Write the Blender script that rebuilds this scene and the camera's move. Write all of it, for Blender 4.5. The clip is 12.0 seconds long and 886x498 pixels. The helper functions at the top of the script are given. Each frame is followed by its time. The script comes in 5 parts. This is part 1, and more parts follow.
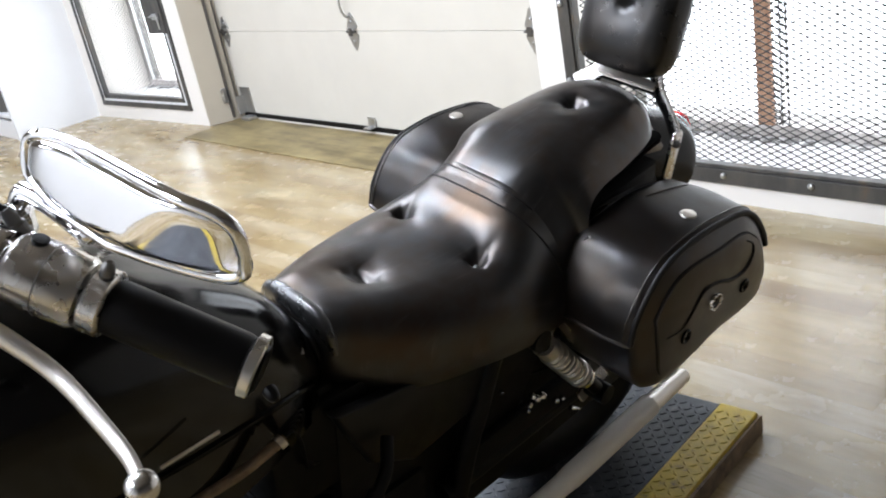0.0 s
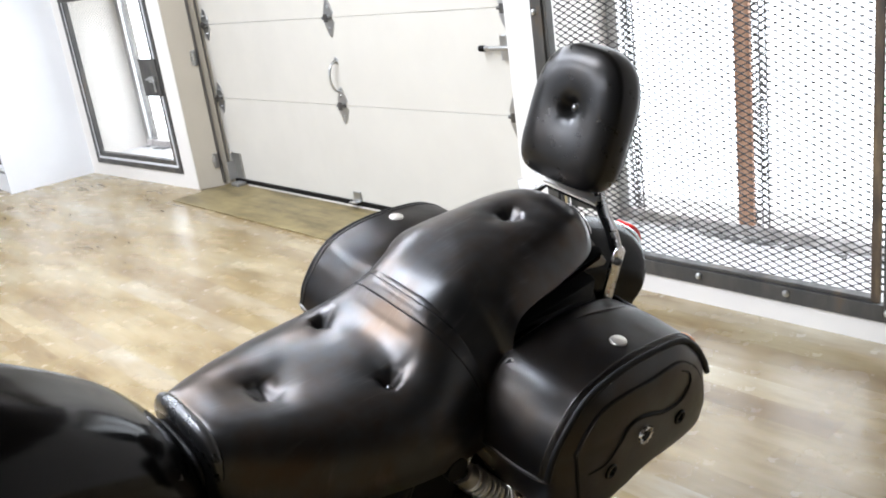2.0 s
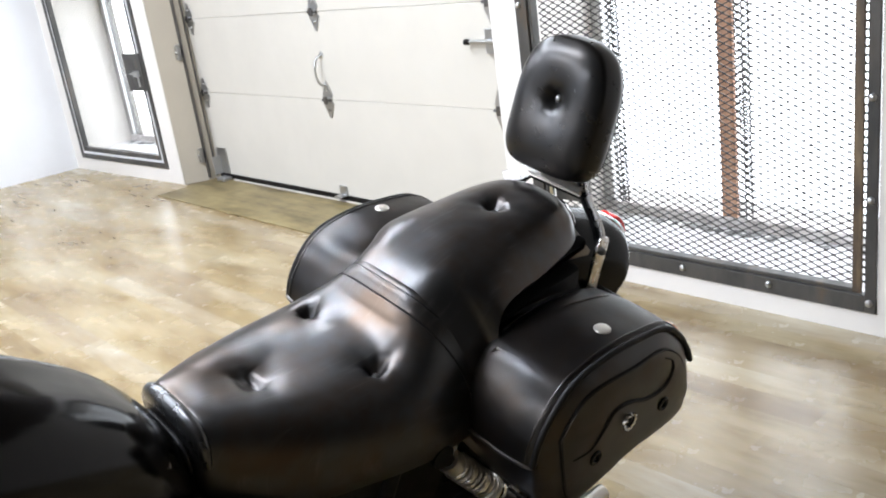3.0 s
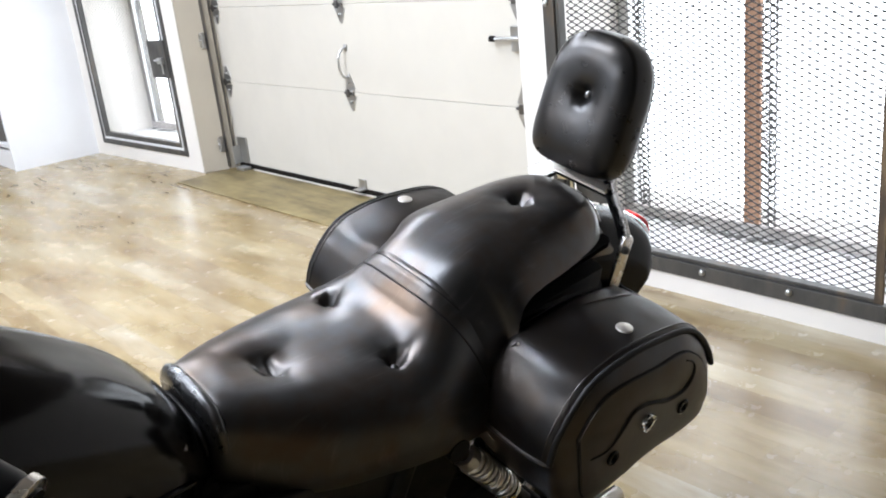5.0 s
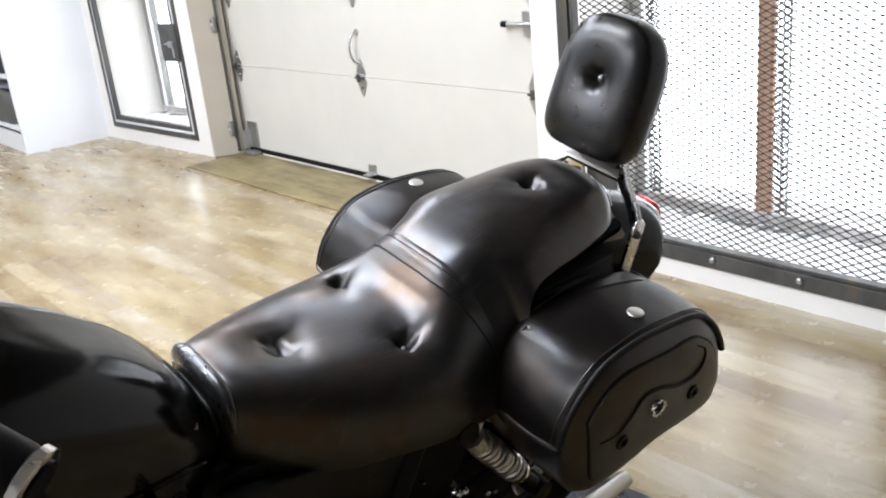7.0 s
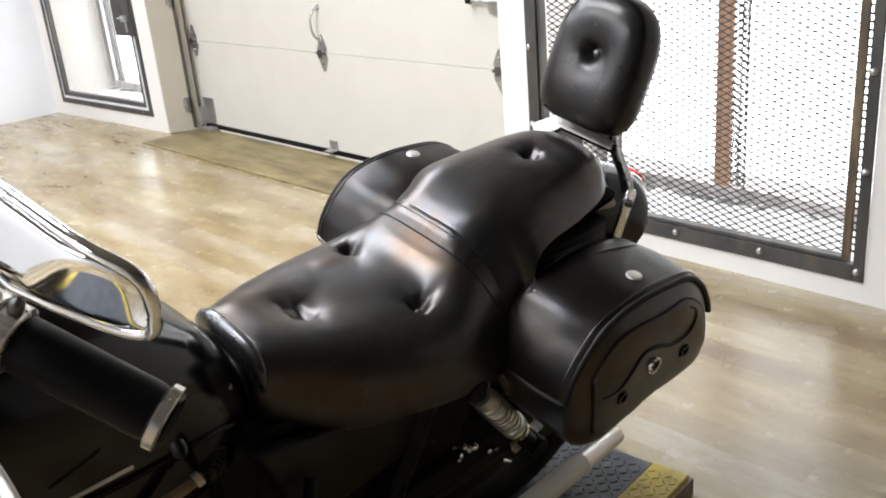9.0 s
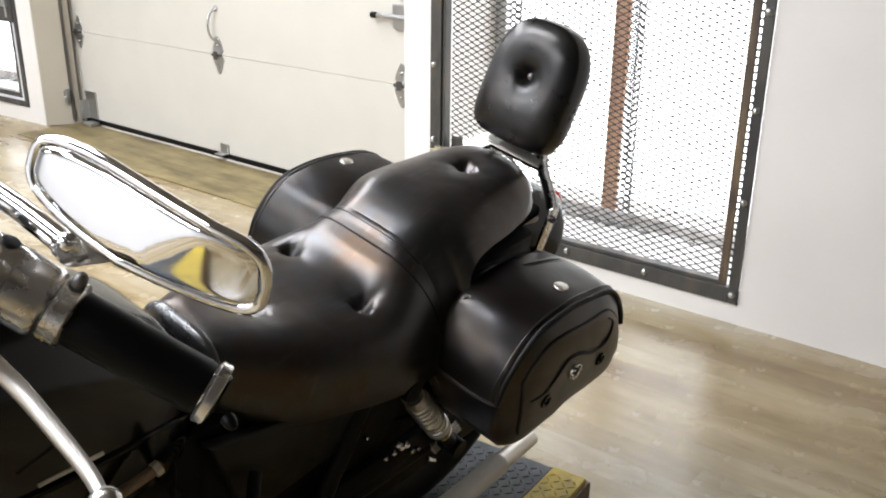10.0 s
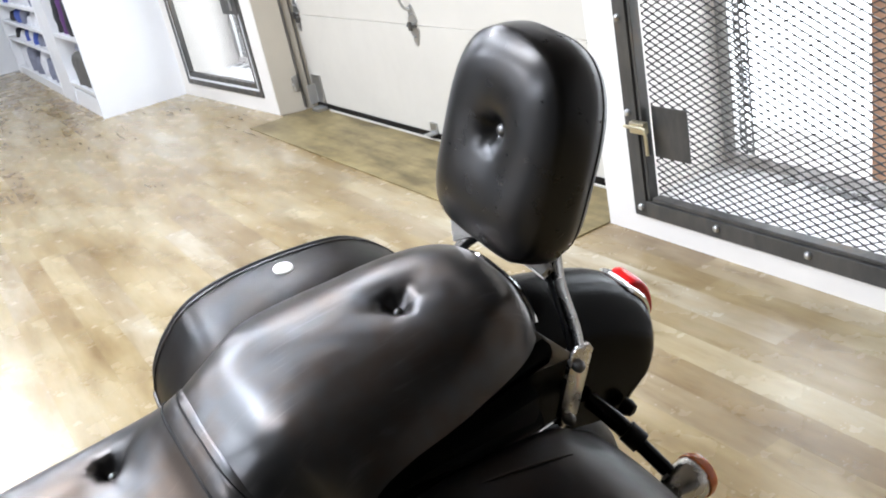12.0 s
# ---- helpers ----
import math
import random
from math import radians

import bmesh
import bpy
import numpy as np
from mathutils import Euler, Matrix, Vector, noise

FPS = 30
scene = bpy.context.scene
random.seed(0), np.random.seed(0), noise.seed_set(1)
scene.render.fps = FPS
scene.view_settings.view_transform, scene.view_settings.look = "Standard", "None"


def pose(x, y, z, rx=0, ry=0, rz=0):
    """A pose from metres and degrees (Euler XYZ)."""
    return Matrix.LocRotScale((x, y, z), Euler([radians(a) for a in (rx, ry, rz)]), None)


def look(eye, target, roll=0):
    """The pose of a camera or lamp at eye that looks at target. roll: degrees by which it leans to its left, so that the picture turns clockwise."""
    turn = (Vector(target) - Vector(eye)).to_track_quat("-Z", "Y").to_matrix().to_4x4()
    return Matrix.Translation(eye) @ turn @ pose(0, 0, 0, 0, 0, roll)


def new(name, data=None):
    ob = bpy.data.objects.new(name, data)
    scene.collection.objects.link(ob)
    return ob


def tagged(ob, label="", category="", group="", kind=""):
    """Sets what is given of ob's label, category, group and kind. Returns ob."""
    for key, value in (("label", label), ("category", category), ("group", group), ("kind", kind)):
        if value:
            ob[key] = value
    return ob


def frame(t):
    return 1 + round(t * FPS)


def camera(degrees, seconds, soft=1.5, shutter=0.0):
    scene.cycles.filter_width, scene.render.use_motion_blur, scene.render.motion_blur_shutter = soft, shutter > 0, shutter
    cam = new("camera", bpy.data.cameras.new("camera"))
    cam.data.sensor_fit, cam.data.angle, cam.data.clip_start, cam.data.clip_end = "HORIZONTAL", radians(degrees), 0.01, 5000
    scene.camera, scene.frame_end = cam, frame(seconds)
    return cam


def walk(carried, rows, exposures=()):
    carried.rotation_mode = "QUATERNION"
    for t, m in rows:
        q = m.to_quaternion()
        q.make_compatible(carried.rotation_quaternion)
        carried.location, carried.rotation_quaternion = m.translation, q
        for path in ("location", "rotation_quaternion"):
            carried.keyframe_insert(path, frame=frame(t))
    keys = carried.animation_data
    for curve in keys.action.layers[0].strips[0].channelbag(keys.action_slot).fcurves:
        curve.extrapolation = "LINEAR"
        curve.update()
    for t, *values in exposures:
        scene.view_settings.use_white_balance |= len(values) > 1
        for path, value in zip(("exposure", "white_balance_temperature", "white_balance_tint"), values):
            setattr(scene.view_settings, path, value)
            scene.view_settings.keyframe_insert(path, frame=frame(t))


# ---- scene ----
cam = camera(51.6, 12.0, soft=2.0)
PATH = [
    (0, (0.203, 0.099, 1.218), (1.365, 1.539, 0.458), -11.1),
    (0.3, (0.226, 0.087, 1.228), (1.449, 1.498, 0.512), -10.5),
    (0.5, (0.238, 0.082, 1.233), (1.472, 1.497, 0.545), -10.1),
    (0.8, (0.269, 0.072, 1.241), (1.535, 1.487, 0.614), -10.4),
    (1, (0.289, 0.069, 1.236), (1.539, 1.498, 0.607), -10.8),
    (1.5, (0.352, 0.076, 1.242), (1.563, 1.536, 0.608), -9.1),
    (2, (0.361, 0.076, 1.242), (1.562, 1.547, 0.615), -8.0),
    (2.5, (0.352, 0.072, 1.243), (1.569, 1.526, 0.608), -8.3),
    (3, (0.353, 0.066, 1.238), (1.573, 1.516, 0.597), -8.0),
    (3.2, (0.354, 0.067, 1.237), (1.573, 1.528, 0.619), -7.5),
    (4.8, (0.353, 0.08, 1.225), (1.555, 1.54, 0.576), -6.9),
    (5, (0.347, 0.081, 1.227), (1.543, 1.551, 0.587), -6.2),
    (5.5, (0.348, 0.081, 1.224), (1.548, 1.541, 0.569), -6.6),
    (6, (0.342, 0.081, 1.228), (1.523, 1.561, 0.583), -6.5),
    (6.5, (0.343, 0.081, 1.224), (1.527, 1.556, 0.571), -5.8),
    (7, (0.344, 0.084, 1.22), (1.518, 1.561, 0.556), -5.9),
    (7.5, (0.346, 0.086, 1.216), (1.514, 1.556, 0.527), -5.6),
    (7.7, (0.349, 0.087, 1.211), (1.523, 1.544, 0.505), -5.9),
    (9.3, (0.183, 0.122, 1.24), (1.483, 1.473, 0.543), -3.8),
    (9.5, (0.144, 0.136, 1.244), (1.482, 1.462, 0.575), -3.0),
    (9.7, (0.109, 0.144, 1.245), (1.481, 1.441, 0.585), -2.1),
    (10, (0.111, 0.148, 1.247), (1.568, 1.324, 0.546), 0.7),
    (10.2, (0.13, 0.152, 1.242), (1.592, 1.321, 0.539), 0.9),
    (10.5, (0.212, 0.157, 1.252), (1.59, 1.424, 0.548), -4.7),
    (10.7, (0.319, 0.158, 1.246), (1.631, 1.508, 0.57), -5.6),
    (10.9, (0.425, 0.144, 1.258), (1.649, 1.579, 0.591), -4.6),
    (11, (0.468, 0.136, 1.266), (1.656, 1.601, 0.601), -3.5),
    (11.2, (0.551, 0.153, 1.259), (1.623, 1.691, 0.564), -4.1),
    (11.5, (0.719, 0.245, 1.236), (1.732, 1.798, 0.485), -6.0),
    (11.7, (0.813, 0.297, 1.236), (1.784, 1.831, 0.399), -8.4),
    (12, (0.981, 0.315, 1.231), (1.843, 1.938, 0.439), -12.0),
]
walk(cam, [(t, look(eye, target, roll)) for t, eye, target, roll in PATH], exposures=[(0.0, 0.5, 6350, 10), (7.5, 0.5, 6350, 10), (9.5, 0.44, 6750, 10), (10.5, 0.44, 6750, 10), (11.0, 0.44, 6350, 10), (11.5, 0.5, 6350, 10), (12.0, 0.53, 6300, 10)])

# ---- world, daylight and exposure ----
sky = bpy.data.worlds.new("sky")
sky.use_nodes = True
scene.world = sky
sky_tex = sky.node_tree.nodes.new("ShaderNodeTexSky")
sky_tex.sky_type, sky_tex.sun_disc = "NISHITA", False
sky_tex.sun_elevation, sky_tex.sun_rotation = radians(38), radians(70)
sky.node_tree.links.new(sky_tex.outputs[0], sky.node_tree.nodes["Background"].inputs[0])
sky.node_tree.nodes["Background"].inputs[1].default_value = 0.1

WALL = 2.781                       # room face of the wall with the doors
DAYLIGHT, UNSEEN_LIGHT_POWER = 4.2, 46.0


# ---- materials ----
def shader(name, colour, rough=0.5, metal=0.0, coat=0.0, spec=0.5):
    m = bpy.data.materials.new(name)
    m.use_nodes = True
    b = m.node_tree.nodes["Principled BSDF"]
    b.inputs["Base Color"].default_value = (*colour, 1)
    b.inputs["Roughness"].default_value = rough
    b.inputs["Metallic"].default_value = metal
    b.inputs["Coat Weight"].default_value = coat
    b.inputs["Coat Roughness"].default_value = 0.08
    b.inputs["Specular IOR Level"].default_value = spec
    return m, m.node_tree, b


def node(tree, kind, **values):
    n = tree.nodes.new(kind)
    for key, value in values.items():
        n.inputs[key].default_value = value
    return n


def coords(tree, stretch=(1, 1, 1), space="Object"):
    c = tree.nodes.new("ShaderNodeTexCoord")
    mp = node(tree, "ShaderNodeMapping", Scale=stretch)
    tree.links.new(c.outputs[space], mp.inputs[0])
    return mp.outputs[0]


def noise_of(tree, vec, scale, detail=4.0, rough=0.55):
    n = node(tree, "ShaderNodeTexNoise", Scale=scale, Detail=detail, Roughness=rough)
    tree.links.new(vec, n.inputs["Vector"])
    return n.outputs[0]


def ramp_of(tree, fac, stops):
    r = tree.nodes.new("ShaderNodeValToRGB")
    e = r.color_ramp.elements
    while len(e) < len(stops):
        e.new(0.5)
    for item, (at, col) in zip(e, stops):
        item.position = at
        item.color = (*col, 1) if len(col) == 3 else col
    tree.links.new(fac, r.inputs[0])
    return r.outputs[0]


def range_of(tree, fac, lo, hi, a=0.3, b=0.7):
    m = node(tree, "ShaderNodeMapRange")
    for i, v in enumerate((a, b, lo, hi)):
        m.inputs[i + 1].default_value = v
    tree.links.new(fac, m.inputs[0])
    return m.outputs[0]


def bump_of(tree, b, heights, strength=0.3):
    """heights: (socket, distance in metres)"""
    last = None
    for sock, dist in heights:
        n = node(tree, "ShaderNodeBump", Strength=strength, Distance=dist)
        tree.links.new(sock, n.inputs["Height"])
        if last:
            tree.links.new(last, n.inputs["Normal"])
        last = n.outputs[0]
    tree.links.new(last, b.inputs["Normal"])


def mix_of(tree, fac, a, c, blend="MIX"):
    m = tree.nodes.new("ShaderNodeMix")
    m.data_type, m.blend_type = "RGBA", blend
    if isinstance(fac, (int, float)):
        m.inputs[0].default_value = fac
    else:
        tree.links.new(fac, m.inputs[0])
    for i, s in ((6, a), (7, c)):
        if isinstance(s, tuple):
            m.inputs[i].default_value = (*s, 1)
        else:
            tree.links.new(s, m.inputs[i])
    return m.outputs[2]


def leather(name, dark, worn, rough_lo, rough_hi, scuff=0.0, spec=0.4, tan=0.75):
    """Black leather: brownish wear, warm reflections tinted into the gloss, fine wrinkles and, where scuffed, pale
    wispy scratches.
    """
    m, t, b = shader(name, dark, rough_lo, spec=spec)
    v = coords(t)
    big, fine = noise_of(t, v, 9, 4), noise_of(t, v, 42, 4, 0.6)
    col = ramp_of(t, big, [(0.40, dark), (0.72, worn)])
    t.links.new(ramp_of(t, noise_of(t, v, 12, 3), [(0.40, (1, 1, 1)), (0.66, (1, tan, tan * tan))]), b.inputs["Specular Tint"])
    rough = range_of(t, fine, rough_lo, rough_hi)
    if scuff:
        turned = node(t, "ShaderNodeMapping", Rotation=(0, 0, 0.5), Scale=(14, 150, 14))
        t.links.new(v, turned.inputs[0])
        wisps = range_of(t, noise_of(t, turned.outputs[0], 1.0, 3, 0.6), 0.0, 1.0, 0.56, 0.74)
        where = t.nodes.new("ShaderNodeMath")
        where.operation = "MULTIPLY"
        t.links.new(wisps, where.inputs[0])
        t.links.new(range_of(t, noise_of(t, v, 14, 2), 0.0, scuff, 0.46, 0.62), where.inputs[1])
        col = mix_of(t, where.outputs[0], col, (0.050, 0.047, 0.044))
    t.links.new(col, b.inputs["Base Color"])
    t.links.new(rough, b.inputs["Roughness"])
    bump_of(t, b, [(noise_of(t, v, 26, 3, 0.5), 0.0010)], 0.30)
    return m


def metal(name, colour, rough, dirt=0.06):
    m, t, b = shader(name, colour, rough, 1.0)
    v = coords(t)
    t.links.new(range_of(t, noise_of(t, v, 40, 4), rough, rough + dirt), b.inputs["Roughness"])
    return m


def painted(name, colour, rough, bump=0.0008, tint=0.06, scale=6.0, spec=0.5):
    m, t, b = shader(name, colour, rough, spec=spec)
    v = coords(t)
    low = tuple(c * (1 - tint) for c in colour)
    t.links.new(ramp_of(t, noise_of(t, v, scale, 5), [(0.3, low), (0.65, colour)]), b.inputs["Base Color"])
    t.links.new(range_of(t, noise_of(t, v, scale * 5), rough - 0.05, rough + 0.1), b.inputs["Roughness"])
    bump_of(t, b, [(noise_of(t, v, 90, 3), bump)], 0.3)
    return m


LEATHER = leather("black_leather", (0.0045, 0.0044, 0.0043), (0.013, 0.0118, 0.0108), 0.29, 0.38, 0.8, 0.85, 0.70)
PAD_LEATHER = leather("smooth_black_leather", (0.003, 0.003, 0.003), (0.005, 0.0046, 0.0044), 0.26, 0.34, 0.0, 0.52, 0.90)
BUTTON = metal("dull_button_metal", (0.22, 0.215, 0.21), 0.36, 0.1)
BAG_LEATHER = leather("saddlebag_leather", (0.0045, 0.0036, 0.0032), (0.010, 0.0065, 0.005), 0.28, 0.38, 0.0, 0.78, 0.82)
NOSE_LEATHER = leather("polished_black_leather", (0.014, 0.014, 0.014), (0.022, 0.021, 0.020), 0.24, 0.32, 0.0, 1.0, 1.0)
PIPING = leather("piping_leather", (0.003, 0.003, 0.003), (0.005, 0.004, 0.004), 0.5, 0.62, 0.0, 0.3, 0.9)
CHROME = metal("chrome", (0.86, 0.86, 0.87), 0.04, 0.05)
SATIN = metal("satin_chrome", (0.74, 0.72, 0.69), 0.20, 0.12)
STEEL = metal("galvanised_steel", (0.50, 0.50, 0.49), 0.32, 0.18)
DARK_STEEL = metal("dark_steel", (0.16, 0.155, 0.15), 0.35, 0.15)
BRASS = metal("zinc_brass", (0.66, 0.60, 0.44), 0.28, 0.12)
GLOSS, _t, _b = shader("black_lacquer", (0.0015, 0.0015, 0.0015), 0.12, 0.0, 0.0, 0.13)
bump_of(_t, _b, [(noise_of(_t, coords(_t), 14, 2), 0.0006)], 0.15)
TANK_PAINT, _t, _b = shader("black_tank_lacquer", (0.002, 0.002, 0.0018), 0.14, 0.0, 0.0, 0.42)
bump_of(_t, _b, [(noise_of(_t, coords(_t), 14, 2), 0.0004)], 0.12)
FENDER, _t, _b = shader("black_mudguard_paint", (0.0015, 0.0015, 0.0015), 0.22, 0.0, 0.0, 0.10)
bump_of(_t, _b, [(noise_of(_t, coords(_t), 14, 2), 0.0006)], 0.15)
NICKEL = metal("worn_nickel", (0.74, 0.70, 0.64), 0.34, 0.14)
EXHAUST = painted("satin_silver_coating", (0.70, 0.66, 0.59), 0.34, 0.0003, 0.08, 14.0)
SPRING = metal("bright_spring_steel", (0.80, 0.78, 0.75), 0.28, 0.1)
RUBBER = painted("black_rubber", (0.0035, 0.003, 0.0028), 0.42, 0.0006, spec=0.14)
DARK = painted("black_engine_paint", (0.0025, 0.0025, 0.0025), 0.5, 0.0006, spec=0.2)
SIDE = painted("dark_side_cover", (0.004, 0.004, 0.004), 0.4, 0.0004, spec=0.3)


def lens(name, colour):
    m, t, b = shader(name, colour, 0.22, coat=0.15)
    b.inputs["Subsurface Weight"].default_value = 0.25
    b.inputs["Subsurface Radius"].default_value = (0.01, 0.004, 0.002)
    ribs = node(t, "ShaderNodeTexWave", Scale=70.0)
    t.links.new(coords(t), ribs.inputs["Vector"])
    bump_of(t, b, [(ribs.outputs[1], 0.0006)], 0.12)
    return m


RED_LENS, AMBER_LENS = lens("red_lens", (0.80, 0.015, 0.015)), lens("amber_lens", (0.70, 0.16, 0.02))
WHITE_WALL = painted("white_wall_paint", (0.74, 0.745, 0.75), 0.55, 0.0015, 0.05, 2.5)
CREAM = painted("cream_wall_paint", (0.75, 0.715, 0.665), 0.55, 0.0012, 0.05, 3.0)
DOOR_PAINT = painted("garage_door_paint", (0.56, 0.53, 0.465), 0.42, 0.0006, 0.05, 4.0)
# unseen ceiling and walls, kept dark to hold down reflections in the leather
CEILING_PAINT = painted("dark_reflected_ceiling", (0.20, 0.185, 0.165), 0.6, 0.002, 0.12, 5)
FAR_WALL = painted("dark_brown_reflected_wall", (0.07, 0.06, 0.052), 0.6, 0.0015, 0.1, 2.5)
UPPER_WALL = painted("dark_brown_reflected_upper_wall", (0.10, 0.08, 0.065), 0.6, 0.0015, 0.15, 2.0)
# beige paint, taken darker to put the jamb's shade into its colour
SHADED_JAMB = painted("shaded_beige_jamb", (0.40, 0.355, 0.28), 0.5, 0.0008, 0.08, 3.0)
CABINET = painted("white_melamine", (0.80, 0.80, 0.80), 0.35, 0.0003, 0.03)


def steel_paint():
    m, t, b = shader("dark_mill_steel", (0.06, 0.06, 0.058), 0.4, 0.35)
    v = coords(t, (1, 1, 0.35))
    rust = ramp_of(t, noise_of(t, v, 7, 6, 0.65), [(0.35, (0.045, 0.045, 0.044)), (0.58, (0.085, 0.08, 0.072)), (0.74, (0.16, 0.10, 0.05))])
    t.links.new(rust, b.inputs["Base Color"])
    t.links.new(range_of(t, noise_of(t, v, 30, 4), 0.3, 0.55), b.inputs["Roughness"])
    return m


MILL_STEEL = steel_paint()
RUSTY, _t, _b = shader("rusty_steel_edge", (0.2, 0.13, 0.07), 0.55, 0.2)
_t.links.new(ramp_of(_t, noise_of(_t, coords(_t, (1, 1, 0.3)), 11, 6, 0.7), [(0.3, (0.035, 0.032, 0.03)), (0.5, (0.095, 0.068, 0.045)), (0.72, (0.23, 0.165, 0.09))]), _b.inputs["Base Color"])
MESH_STEEL = painted("expanded_metal", (0.035, 0.034, 0.033), 0.45)


def plank_material():
    m, t, b = shader("vinyl_plank", (0.4, 0.3, 0.2), 0.26, spec=0.85)
    info = t.nodes.new("ShaderNodeObjectInfo")
    geo = t.nodes.new("ShaderNodeNewGeometry")
    rnd = t.nodes.new("ShaderNodeMath")
    t.links.new(info.outputs["Random"], rnd.inputs[0])
    t.links.new(geo.outputs["Random Per Island"], rnd.inputs[1])
    frac = t.nodes.new("ShaderNodeMath")
    frac.operation = "FRACT"
    t.links.new(rnd.outputs[0], frac.inputs[0])
    c = t.nodes.new("ShaderNodeTexCoord")
    shift = node(t, "ShaderNodeVectorMath")
    shift.operation = "ADD"
    scaled = node(t, "ShaderNodeMath")
    scaled.operation = "MULTIPLY"
    scaled.inputs[1].default_value = 37.0
    t.links.new(frac.outputs[0], scaled.inputs[0])
    t.links.new(c.outputs["Object"], shift.inputs[0])
    t.links.new(scaled.outputs[0], shift.inputs[1])
    mp = node(t, "ShaderNodeMapping", Scale=(24.0, 4.2, 24.0))
    t.links.new(shift.outputs[0], mp.inputs[0])
    grain = noise_of(t, mp.outputs[0], 1.0, 6, 0.62)
    patch = node(t, "ShaderNodeMapping", Scale=(6.0, 1.6, 6.0))
    t.links.new(geo.outputs["Position"], patch.inputs[0])
    cloud = noise_of(t, patch.outputs[0], 1.0, 4, 0.55)
    tone = ramp_of(t, frac.outputs[0], [(0.0, (0.262, 0.198, 0.098)), (0.22, (0.322, 0.260, 0.154)), (0.42, (0.282, 0.218, 0.114)), (0.62, (0.350, 0.295, 0.202)), (0.80, (0.204, 0.143, 0.068)), (1.0, (0.304, 0.238, 0.130))])
    streaks = ramp_of(t, grain, [(0.26, (0.66, 0.59, 0.47)), (0.46, (0.96, 0.95, 0.91)), (0.72, (1.20, 1.21, 1.22))])
    clouds = ramp_of(t, cloud, [(0.30, (0.74, 0.68, 0.58)), (0.5, (1.0, 1.0, 1.0)), (0.68, (1.16, 1.20, 1.30))])
    place = node(t, "ShaderNodeMapping", Scale=(2.6, 0.9, 1.0))
    t.links.new(geo.outputs["Position"], place.inputs[0])
    worn = ramp_of(t, noise_of(t, place.outputs[0], 1.3, 5, 0.62), [(0.34, (0.76, 0.68, 0.54)), (0.5, (1.0, 0.97, 0.92)), (0.64, (1.12, 1.17, 1.27))])
    col = mix_of(t, 1.0, mix_of(t, 1.0, mix_of(t, 1.0, tone, streaks, "MULTIPLY"), clouds, "MULTIPLY"), worn, "MULTIPLY")
    t.links.new(col, b.inputs["Base Color"])
    wear = noise_of(t, coords(t, (1.6, 1.6, 1.6)), 2.2, 5, 0.6)
    t.links.new(range_of(t, wear, 0.20, 0.32), b.inputs["Roughness"])
    bump_of(t, b, [(cloud, 0.0006), (grain, 0.00012)], 0.3)
    return m


PLANK = plank_material()
JOINT = painted("plank_joint", (0.27, 0.22, 0.145), 0.7)
BOARD, _t, _b = shader("stained_plywood", (0.3, 0.22, 0.12), 0.5)
_t.links.new(mix_of(_t, 1.0, ramp_of(_t, noise_of(_t, coords(_t, (5, 1.2, 5)), 2.0, 6, 0.65), [(0.34, (0.115, 0.085, 0.034)), (0.5, (0.215, 0.165, 0.072)), (0.66, (0.29, 0.228, 0.105))]),
                    ramp_of(_t, noise_of(_t, coords(_t), 9, 4), [(0.4, (0.8, 0.8, 0.78)), (0.6, (1, 1, 1))]), "MULTIPLY"), _b.inputs["Base Color"])
POST_WOOD, _t, _b = shader("brown_mullion_wood", (0.3, 0.16, 0.09), 0.55)
_t.links.new(ramp_of(_t, noise_of(_t, coords(_t, (30, 30, 2)), 1.0, 5), [(0.3, (0.36, 0.19, 0.11)), (0.7, (0.55, 0.32, 0.20))]), _b.inputs["Base Color"])
SILL = painted("dusty_white_sill", (0.80, 0.79, 0.78), 0.6, 0.0008, 0.25, 9.0)
RAIL, _t, _b = shader("dirty_window_rail", (0.45, 0.40, 0.36), 0.8)
_t.links.new(ramp_of(_t, noise_of(_t, coords(_t), 11, 7, 0.7), [(0.30, (0.26, 0.25, 0.245)), (0.45, (0.52, 0.48, 0.45)), (0.60, (0.72, 0.69, 0.67))]), _b.inputs["Base Color"])
CONCRETE, _t, _b = shader("dusty_concrete", (0.35, 0.34, 0.33), 0.85)
_t.links.new(ramp_of(_t, noise_of(_t, coords(_t), 14, 7, 0.7), [(0.32, (0.06, 0.058, 0.056)), (0.5, (0.20, 0.195, 0.19)), (0.66, (0.36, 0.35, 0.34))]), _b.inputs["Base Color"])
PLATE_BLACK, _t, _b = shader("worn_black_plate", (0.035, 0.039, 0.043), 0.42, 0.3)
_t.links.new(ramp_of(_t, noise_of(_t, coords(_t), 16, 6, 0.7), [(0.35, (0.022, 0.025, 0.03)), (0.6, (0.05, 0.055, 0.062)), (0.78, (0.12, 0.12, 0.12))]), _b.inputs["Base Color"])
PLATE_YELLOW, _t, _b = shader("worn_yellow_plate", (0.6, 0.42, 0.03), 0.45)
_t.links.new(ramp_of(_t, noise_of(_t, coords(_t), 22, 7, 0.72), [(0.30, (0.16, 0.11, 0.03)), (0.42, (0.50, 0.36, 0.03)), (0.6, (0.66, 0.48, 0.04))]), _b.inputs["Base Color"])
bump_of(_t, _b, [(noise_of(_t, coords(_t), 60, 4), 0.001)], 0.4)
PLATE_SIDE, _t, _b = shader("worn_steel_edge", (0.2, 0.14, 0.09), 0.6, 0.3)
